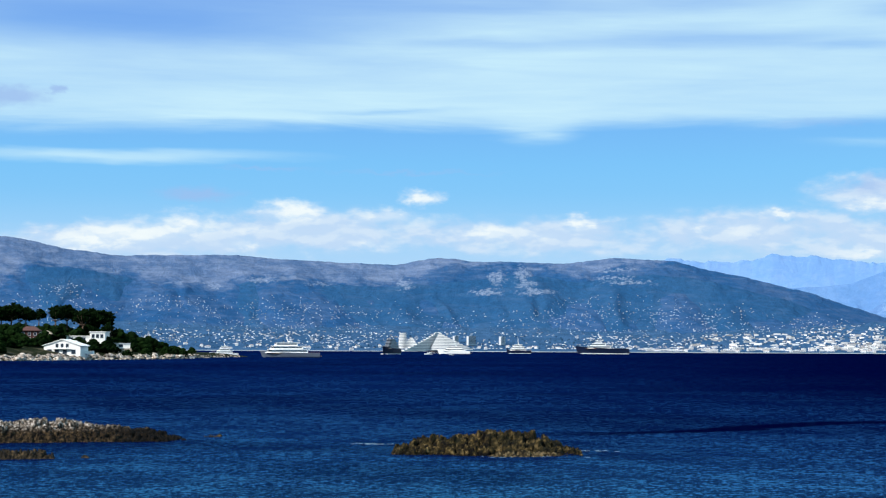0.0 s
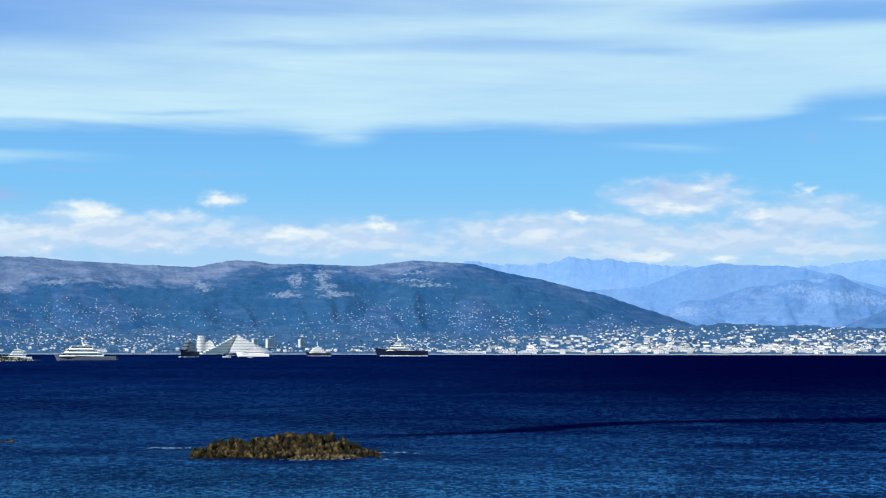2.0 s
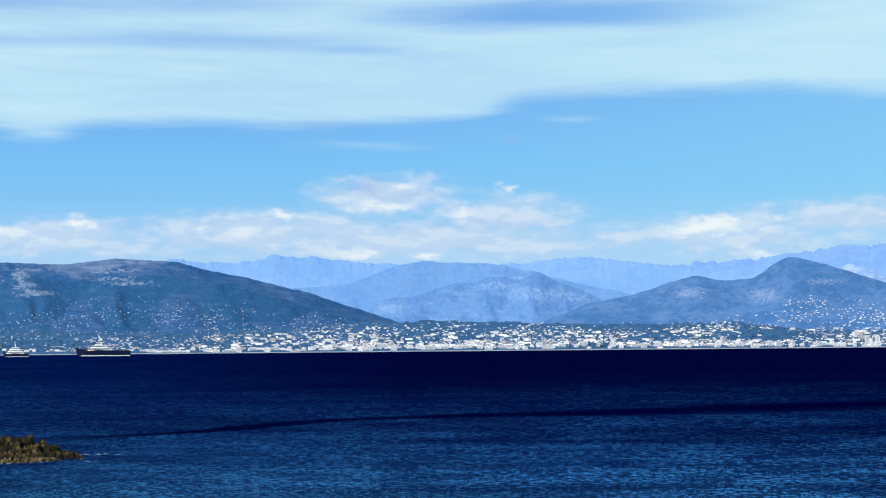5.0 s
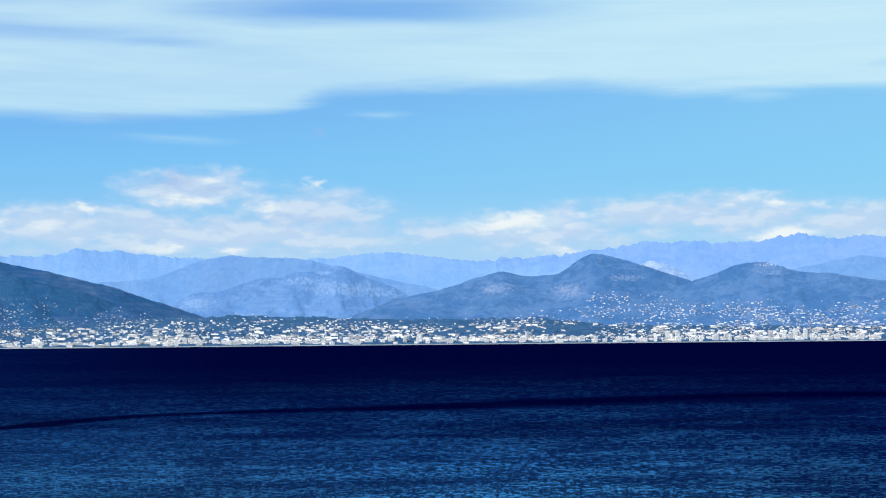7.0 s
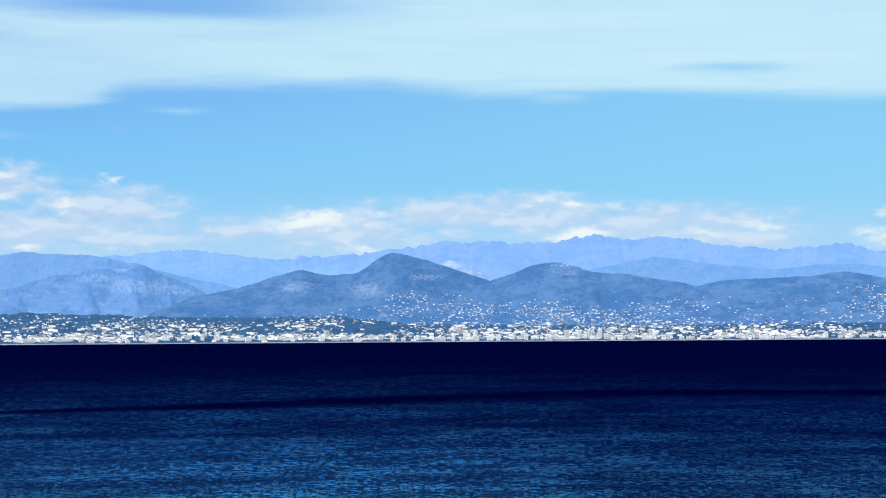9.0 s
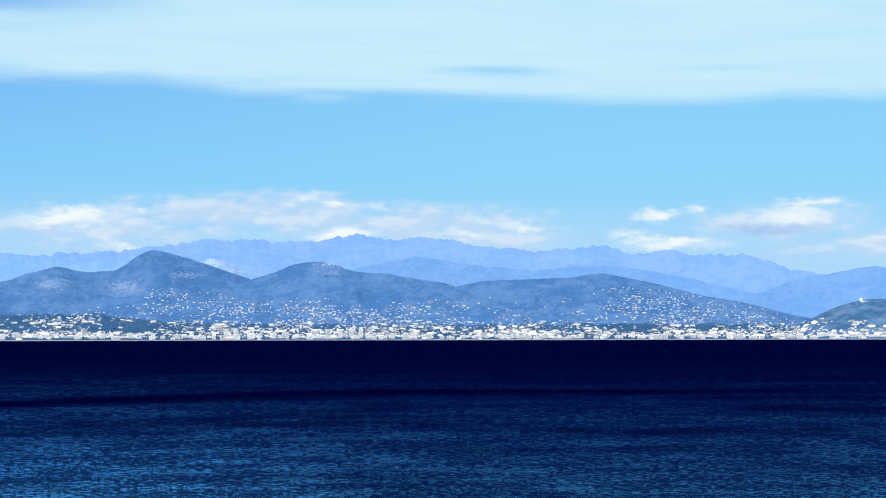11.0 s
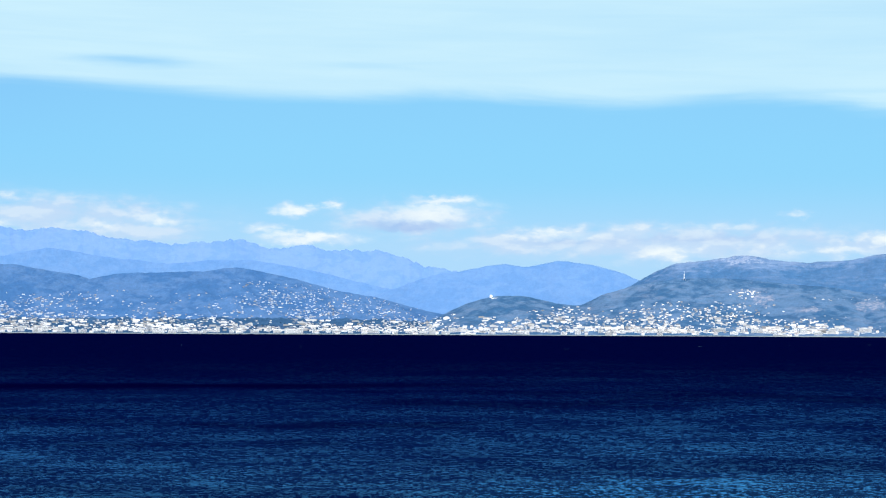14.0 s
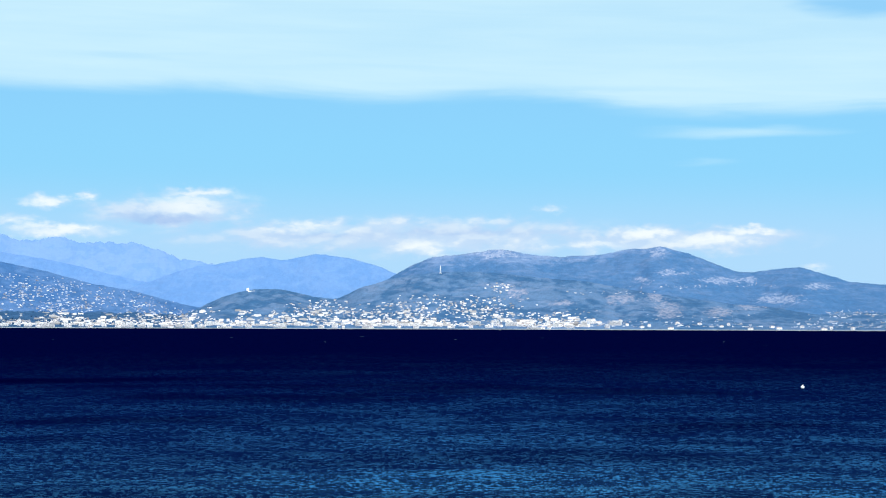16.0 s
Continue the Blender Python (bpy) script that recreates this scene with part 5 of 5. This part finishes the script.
def head_height(az, d):
    az, d = np.asarray(az, float), np.asarray(d, float)
    shore = np.interp(az, SHORE_AZ, SHORE_D)
    top = np.interp(az, [r[0] for r in RISE], [r[1] for r in RISE])
    x, y = d * np.sin(np.radians(az)), d * np.cos(np.radians(az))
    inland = d - shore + 5 * fbm(x * 0.05, y * 0.05, 3, 303)
    rock = np.clip(inland / 5, -0.8, 1) * np.minimum(1.5, top * 0.8)
    hill = np.clip(top - 1.5, 0, 20) * np.clip((inland - 10) / 95, 0, 1) ** 0.8
    fall = np.clip((1140 - d) / 60, 0, 1) * np.clip((az + 25) / 1, 0, 1)
    return (rock + hill + 0.5 * fbm(x * 0.2, y * 0.2, 3, 307) * np.clip(inland / 5, 0, 1) + 1.0) * fall - 1.0


def headland():
    az, d = np.arange(-25, -6.2, 0.05), np.linspace(630, 1150, 200)
    A, D = np.meshgrid(az, d)
    me = grid_mesh("headland", D * np.sin(np.radians(A)), D * np.cos(np.radians(A)), head_height(A, D))
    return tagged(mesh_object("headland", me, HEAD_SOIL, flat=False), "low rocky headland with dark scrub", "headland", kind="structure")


HEADLAND = headland()


def boulder_mesh(seed):
    chance = random.Random(seed)
    bm = bmesh.new()
    bmesh.ops.create_icosphere(bm, subdivisions=2, radius=1)
    cuts = [(Vector((chance.gauss(0, 1), chance.gauss(0, 1), chance.gauss(0, 1))).normalized(), chance.uniform(0.45, 0.85)) for _ in range(14)]
    for v in bm.verts:
        for n, far in cuts:
            over = v.co.dot(n) - far
            if over > 0:
                v.co -= n * over
        v.co += Vector([chance.uniform(-0.04, 0.04) for _ in range(3)])
    me = bpy.data.meshes.new("rock")
    bm.to_mesh(me)
    bm.free()
    me.materials.append(SHORE_ROCK)
    return me


def shore_rocks():
    chance = random.Random(11)
    shapes = [boulder_mesh(i) for i in range(8)]
    for i in range(300):
        az = -14.6 + 8.1 * i / 300 + chance.uniform(-0.03, 0.03)
        d = float(np.interp(az, SHORE_AZ, SHORE_D)) + chance.uniform(-3, 9)
        size = chance.uniform(0.5, 2.1) * (0.6 if az > -8.3 else 1.0)
        rock = new("rock", shapes[i % 8])
        rock.parent = HEADLAND
        rock.matrix_world = Matrix.Translation(place(az, d, max(0.0, float(head_height(az, d))) * 0.8)) @ Euler((chance.uniform(-0.4, 0.4), chance.uniform(-0.4, 0.4), chance.uniform(0, 6.3))).to_matrix().to_4x4() @ Matrix.Diagonal((size * 1.4, size * 1.1, size * 0.8, 1))


def window_of(house, x, y, z, w, h, shutters=None):
    frame_part = part("window", boxes((x - w / 2 - 0.12, x + w / 2 + 0.12, y - 0.10, y + 0.1, z - 0.12, z + h + 0.12)), CONCRETE, house)
    part("pane", boxes((x - w / 2, x + w / 2, y - 0.13, y, z, z + h)), GLASS, frame_part)


def white_villa():
    az, d = -12.02, 716
    z = float(head_height(az, d))
    v = empty("white_villa", facing(az, d, z - 0.4, -20), "large white gabled villa on the rocks by the sea", "villa")
    bm = bmesh.new()
    box(bm, -8.0, 7.0, 0, 9, -2, 3.7)
    a = [bm.verts.new(p) for p in ((-8.0, 0, 3.7), (7.0, 0, 3.7), (-0.5, 0, 5.9))]
    b = [bm.verts.new(p) for p in ((-8.0, 9, 3.7), (7.0, 9, 3.7), (-0.5, 9, 5.9))]
    bm.faces.new(a)
    bm.faces.new(b[::-1])
    part("wall", bm, WHITE, v)
    bm = bmesh.new()
    for s, x in ((-1, -8.7), (1, 7.7)):
        q = [bm.verts.new(p) for p in ((x, -0.5, 3.45), (x, 9.5, 3.45), (-0.5, 9.5, 6.0), (-0.5, -0.5, 6.0))]
        u = [bm.verts.new((p.co.x, p.co.y, p.co.z + 0.22)) for p in q]
        bm.faces.new(q)
        bm.faces.new(u[::-1])
        for i in range(4):
            bm.faces.new((q[i], q[(i + 1) % 4], u[(i + 1) % 4], u[i]))
    bmesh.ops.recalc_face_normals(bm, faces=bm.faces[:])
    part("roof", bm, WHITE, v)
    for x in (-2.6, -0.5, 1.6):
        window_of(v, x, 0, 2.9, 1.1, 1.5)
    for x in (-5.6, -2.6, 0.6, 4.2):
        window_of(v, x, 0, 0.4, 1.7, 1.7)
    part("wing", boxes((7.0, 9.6, 5.0, 9, 0.3, 1.6)), WHITE, v)
    part("annex", boxes((-13.5, -8.0, 0.5, 6, -3, 0.7)), WHITE, v)
    part("chimney", boxes((3.2, 3.8, 4, 4.6, 4.2, 5.7)), WHITE, v)
    for i in range(7):
        x = -3.7 + i * 0.95
        part("baluster", boxes((x, x + 0.12, -0.9, -0.78, 2.5, 3.2)), WHITE, v)
    part("balcony", boxes((-4.2, 3.0, -1.0, 0, 2.3, 2.5)), WHITE, v)


def flat_house():
    az, d = -11.35, 770
    z = float(head_height(az, d))
    h = empty("flat_roofed_house", facing(az, d, z + 1.6, -14), "white flat-roofed modern house among pines", "house")
    part("main_block", boxes((2.0, 8.5, 0, 8, -4, 4.2)), WHITE, h)
    part("roof_slab", boxes((1.6, 8.9, -0.4, 8.4, 4.2, 4.5)), WHITE, h)
    part("low_block", boxes((-8.5, 2.0, 1.5, 8, -4, 2.4)), WHITE, h)
    part("low_roof_slab", boxes((-8.9, 2.0, 1.1, 8.4, 2.4, 2.7)), WHITE, h)
    for x in (3.4, 5.3, 7.1):
        window_of(h, x, 0, 1.8, 1.2, 1.5)
    for x in (-6.5, -3.8, -1.2):
        window_of(h, x, 1.5, 0.4, 1.8, 1.5)


def red_house():
    az, d = -12.98, 765
    z = float(head_height(az, d))
    h = empty("red_house", facing(az, d, z - 1.0, -8), "red-brown house with hipped tile roofs among trees", "house")
    part("wall", boxes((-5, 2.5, 0, 7, -2, 4.6)), PINK_WALL, h)
    bm = bmesh.new()
    gable(bm, -5, 2.5, 0, 7, 4.6, 1.9, 0.6, 2.6)
    part("roof", bm, TERRACOTTA, h)
    part("wing", boxes((2.5, 7.5, 1.0, 7, -2, 3.2)), PINK_WALL, h)
    bm = bmesh.new()
    gable(bm, 2.5, 7.5, 1.0, 7, 3.2, 1.5, 0.6, 2.0)
    part("wing_roof", bm, STONE_WALL, h, "weathered pale tile roof")
    for x in (-3.6, -1.2, 1.2):
        window_of(h, x, 0, 2.6, 0.9, 1.3)
        window_of(h, x, 0, 0.3, 0.9, 1.5)
    window_of(h, 5.0, 1.0, 1.0, 1.4, 1.3)


def boat_house(az, d, w, label, height=2.0, lift=0.0):
    z = float(head_height(az, d))
    h = empty("boat_house", facing(az, d, z + lift), label, "hut")
    part("wall", boxes((-w / 2, w / 2, 0, 4, -1.0, height)), WHITE, h)
    part("roof", boxes((-w / 2 - 0.3, w / 2 + 0.3, -0.3, 4.3, height, height + 0.25)), CONCRETE, h)
    # added base under a hut lifted to fit the camera's view
    if lift:
        part("stone_base", boxes((-w / 2 - 0.6, w / 2 + 0.6, -0.6, 4.6, -lift - 2.0, -1.0)), STONE_WALL, h)
    part("door", boxes((-w * 0.1, w * 0.12, -0.06, 0.1, -0.5, height - 0.3)), GLASS, h)


def pine(name, az, d, height, crown_w, crown_h, seed, lean=0.0, label="tall umbrella pine with a dense dark crown"):
    """A trunk with forking limbs under a flattened crown of many needle clumps."""
    chance = random.Random(seed)
    base = float(head_height(az, d))
    tree = empty(name, facing(az, d, base), label, "pine tree", "umbrella pines on the headland")
    bm = bmesh.new()
    fork = height - crown_h * 0.95
    mid = Vector((lean * 0.5, 0, fork * 0.55))
    top = Vector((lean, 0, fork))
    tube(bm, (0, 0, -0.8), mid, height * 0.032, height * 0.024, 9)
    tube(bm, mid, top, height * 0.024, height * 0.019, 9)
    part("trunk", bm, BARK, tree, flat=False)
    for i in range(7):
        a = math.tau * (i + chance.random() * 0.6) / 7
        end = top + Vector((math.cos(a) * crown_w * 0.36, math.sin(a) * crown_w * 0.36, crown_h * chance.uniform(0.3, 0.6)))
        bm = bmesh.new()
        knee = top.lerp(end, 0.5) - Vector((0, 0, crown_h * 0.06))
        tube(bm, top, knee, height * 0.013, height * 0.009, 6)
        tube(bm, knee, end, height * 0.009, height * 0.004, 6)
        part("limb", bm, BARK, tree, flat=False)
    clumps = []
    lobes = []
    for _ in range(11):
        a, q = chance.uniform(0, math.tau), math.sqrt(chance.random())
        lobes.append(Vector((math.cos(a) * q * crown_w * 0.32, math.sin(a) * q * crown_w * 0.32, crown_h * (0.30 + 0.34 * (1 - q * q) * chance.uniform(0.6, 1.2)))))
    for i in range(620):
        c = chance.choice(lobes)
        v = Vector((chance.gauss(0, 1), chance.gauss(0, 1), chance.gauss(0, 1))).normalized() * chance.random() ** 0.4
        p = top + c + Vector((v.x * crown_w * 0.20, v.y * crown_w * 0.20, v.z * crown_h * 0.30))
        clumps.append(clump(p.x, p.y, p.z, chance.uniform(0.35, 0.75) * crown_w / 12, 0.8, chance))
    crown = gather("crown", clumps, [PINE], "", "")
    del crown["kind"]
    crown.parent = tree
    return tree


def bush(az, d, w, h, seed, tall=0.0, label="dark evergreen shrub on the headland"):
    chance = random.Random(seed)
    base = float(head_height(az, d))
    ob = empty("shrub", facing(az, d, base), label, "shrub", "shrubs on the headland")
    bm = bmesh.new()
    for i in range(4):
        a = math.tau * i / 4 + chance.random()
        tube(bm, (0, 0, -0.4), (math.cos(a) * w * 0.2, math.sin(a) * w * 0.2, h * 0.6 + tall), 0.12, 0.05, 5)
    part("stem", bm, BARK, ob)
    clumps = []
    for i in range(90):
        v = Vector((chance.gauss(0, 0.45), chance.gauss(0, 0.45), chance.random()))
        k = math.sqrt(max(0.05, 1 - v.z ** 2))
        clumps.append(clump(v.x * w * 0.5 * k, v.y * w * 0.5 * k, tall + v.z * h, chance.uniform(0.12, 0.24) * min(w, h * 1.6), 0.8, chance))
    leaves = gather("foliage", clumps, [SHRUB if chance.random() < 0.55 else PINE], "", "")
    del leaves["kind"]
    leaves.parent = ob
    return ob


shore_rocks()
white_villa()
flat_house()
red_house()
boat_house(-10.25, 774, 8.2, "low white boat house with a flat roof", 1.0, 2.9)
boat_house(-8.0, 850, 2.4, "tiny white hut near the point", 1.8)
for i, (az, d, h, w, ch, lean) in enumerate(((-15.0, 790, 16.5, 15, 8, 0.5), (-14.2, 775, 14.5, 14, 7.5, -0.4), (-13.65, 790, 14.8, 13, 7.0, 0.6), (-13.15, 800, 13.2, 11, 6.5, -0.5), (-12.8, 810, 12.0, 8, 5.5, 0.3),
                                             (-15.6, 780, 16, 13, 7.0, 0.0), (-12.3, 800, 14.0, 11, 8, 0.4), (-11.9, 805, 15.0, 11, 8.5, -0.3), (-11.45, 800, 14.4, 12, 8.5, 0.3), (-10.85, 805, 16.0, 14.5, 10, 0.2), (-13.95, 830, 15, 14, 8, 0.4), (-13.35, 835, 14.5, 13, 8, 0.0), (-14.6, 830, 17, 14, 8, 0.2), (-11.15, 830, 14, 11, 8, 0.1),
                                             (-10.65, 790, 11.0, 9, 7.2, 0.4))):
    pine("umbrella_pine", az, d, h, w, ch, 40 + i, lean)


def shrubs():
    chance = random.Random(21)
    for i in range(190):
        az = chance.uniform(-15.2, -8.0)
        shore = float(np.interp(az, SHORE_AZ, SHORE_D))
        d = shore + chance.uniform(16, 110)
        clear = ((-12.98, 765), (-11.35, 770), (-12.02, 716), (-10.25, 774))
        if any(abs(az - a) < 0.85 and d < e + 14 for a, e in clear) and chance.random() < 0.93:
            continue
        size = chance.uniform(1.6, 4.2) * (0.6 if az > -9 else 1.0)
        bush(az, d, size * 1.5, size, 500 + i)
    # undergrowth that closes the gaps between the pine trunks
    for i in range(46):
        az, d = chance.uniform(-15.4, -12.9) if i % 3 else chance.uniform(-12.6, -10.7), chance.uniform(806, 850)
        size = chance.uniform(3.2, 5.6)
        bush(az, d, size * 1.4, size, 800 + i)
    by_the_houses = ((-9.9, 830, 9, 6.5), (-9.35, 835, 9, 5.5), (-9.65, 815, 8, 5.0), (-8.95, 850, 8, 3.6), (-8.6, 860, 7, 2.8), (-10.3, 820, 8, 6.0), (-8.3, 870, 5, 2.0), (-12.6, 750, 6, 4.0), (-13.6, 740, 7, 4.4), (-14.3, 735, 7, 4.0), (-11.4, 745, 5, 3.2), (-12.2, 770, 6, 5.0))
    by_the_shore = ((-11.55, 757, 6, 3.4), (-11.1, 756, 6, 3.6), (-10.8, 757, 6, 3.2), (-10.75, 772, 7, 4.5), (-10.45, 768, 5, 2.2), (-10.05, 766, 5, 2.0), (-12.55, 775, 6, 5.0), (-13.5, 755, 6, 4.5), (-12.75, 748, 5, 3.0), (-14.3, 705, 6, 3.0), (-13.9, 712, 6, 3.2), (-13.5, 708, 5, 2.6), (-13.2, 722, 6, 3.0), (-12.85, 728, 5, 2.6), (-14.0, 728, 6, 3.6), (-13.6, 735, 7, 3.6), (-14.6, 720, 7, 3.6))
    for az, d, w, h in by_the_houses + by_the_shore:
        bush(az, d, w, h, int(900 + az * 10), 0.3, "large dark evergreen bush beside the houses")


shrubs()


# ---- the reefs before the shore ----


def reef(name, az, d, half_w, half_d, outline, seed, material, label, block=0.44, jag=0.42, joint=0.45):
    """Broken rock: a long mound under the given outline (across, height), split into tilted blocks with deep joints."""
    x = np.linspace(-half_w, half_w, int(half_w * 46))
    y = np.linspace(-half_d, half_d, int(half_d * 46))
    X, Y = np.meshgrid(x, y)
    wob = 0.35 * fbm(X * 0.8, Y * 0.8, 3, seed)
    v = np.clip(np.abs(Y + wob * 1.2) / (half_d * 0.86), 0, 1)
    top = np.interp(X, [o[0] for o in outline], [o[1] for o in outline])
    body = top * (1 - v ** 3.2)
    bend = 0.5 * fbm(X * 1.7, Y * 1.7, 3, seed + 1)
    gap, value = cells(X / block + bend, Y / (block * 1.2) + bend, seed)
    gap2, value2 = cells(X / (block * 0.42) + bend, Y / (block * 0.5), seed + 3)
    strength = np.clip(body / 0.35, 0, 1)
    Z = body * (0.44 + 1.75 * jag * value) - joint * strength * np.clip(1 - gap * 4.5, 0, 1) + 0.16 * strength * (value2 - 0.5) - 0.12 * strength * np.clip(1 - gap2 * 4, 0, 1)
    Z += 0.14 * strength * (ridged(X * 3.1 + bend, Y * 2.2, 3, seed + 7) - 0.6) + 0.06 * strength * fbm(X * 14, Y * 14, 2, seed + 8)
    Z = np.where(v >= 1, -0.5, Z - 0.12)
    edge = np.minimum(1, np.minimum(X + half_w, half_w - X) / 0.4)
    Z = Z * edge - 0.5 * (1 - edge)
    me = grid_mesh(name, X, Y, Z)
    ob = mesh_object(name, me, material)
    ob.matrix_world = facing(az, d)
    return tagged(ob, label, "reef", kind="structure")


reef("reef", 1.45, 87.0, 4.9, 3.2, ((-4.9, 0.0), (-4.6, 0.35), (-3.9, 0.6), (-3.0, 0.85), (-1.8, 0.9), (-0.6, 1.1), (0.6, 1.15), (1.8, 1.15), (2.7, 0.98), (3.4, 0.7), (3.7, 0.42), (4.5, 0.3), (4.9, 0)),
     601, REEF, "low jagged weedy brown reef awash in the sea", 0.40, 0.38, 0.34)
reef("reef_shelf", 2.75, 84.3, 2.3, 0.9, ((-2.3, 0), (-1.6, 0.3), (-0.4, 0.42), (0.8, 0.36), (1.7, 0.22), (2.3, 0)), 651, SHELF_ROCK, "low tan rock shelf at the foot of the reef", 0.45, 0.3)
reef("reef_by_the_shore", -14.2, 99.0, 10.8, 4.2, ((-10.8, 1.5), (-5, 2.0), (0, 1.95), (2.6, 1.85), (4.2, 1.72), (5.6, 1.3), (7.2, 1.25), (8.6, 1.02), (9.6, 0.5), (10.2, 0.3), (10.8, 0)),
     611, PALE_REEF, "long brown reef with pale top", 0.75, 0.15, 0.14)
reef("outer_rock", -14.32, 82.3, 3.3, 1.1, ((-3.3, 0.5), (0, 0.62), (2.0, 0.55), (3.0, 0.5), (3.3, 0)), 621, WET_ROCK, "small flat brown rock awash in the sea", 0.5, 0.34, 0.12)
reef("awash_rock", -7.3, 101.5, 0.9, 0.5, ((-0.9, 0), (-0.4, 0.22), (0.3, 0.32), (0.9, 0)), 631, WET_ROCK, "little dark rock just above the water", 0.44, 0.3, 0.05)
reef("sunken_rock", -11.3, 82.2, 0.7, 0.35, ((-0.7, 0.1), (0, 0.24), (0.7, 0.1)), 641, WET_ROCK, "little dark rock barely above the water", 0.44, 0.3, 0.05)


def flecks(name, spots, label):
    """Small ragged patches of white water lying on the sea: azimuth, distance, across, along, count."""
    chance = random.Random(77)
    things = []
    for az, d, w, l, count in spots:
        for _ in range(count):
            a, q = az + math.degrees(chance.gauss(0, w) / d), d + chance.gauss(0, l)
            x, y, _z = place(a, q)
            r = chance.uniform(0.02, 0.06) * max(1.0, d / 90)
            n = 7
            z = 0.03 + float(wave_height(np.array(a), np.array(q))) 
            ring = [(x + math.cos(i * math.tau / n) * r * chance.uniform(2.0, 5.0), y + math.sin(i * math.tau / n) * r * chance.uniform(0.25, 0.6), z) for i in range(n)]
            things.append((ring + [(x, y, z + 0.02)], [(i, (i + 1) % n, n) for i in range(n)], [0] * n))
    gather(name, things, [FOAM], label, "foam")


flecks("sea_foam", [(-2.3, 94, 0.6, 0.25, 22), (4.9, 88, 0.5, 0.4, 10), (2.5, 82.8, 1.4, 0.3, 8)], "thin white foam where the swell meets the reefs")
flecks("whitecaps", [(a, d, 0.3, 0.3, 3) for a, d in ((34.4, 480), (43.4, 620), (52.0, 560), (39.6, 640), (49.0, 760), (56.2, 700), (59.0, 820), (61.4, 900), (64.8, 640), (53.2, 880), (66.0, 520), (46.0, 900))],
       "few small white wave crests far out")
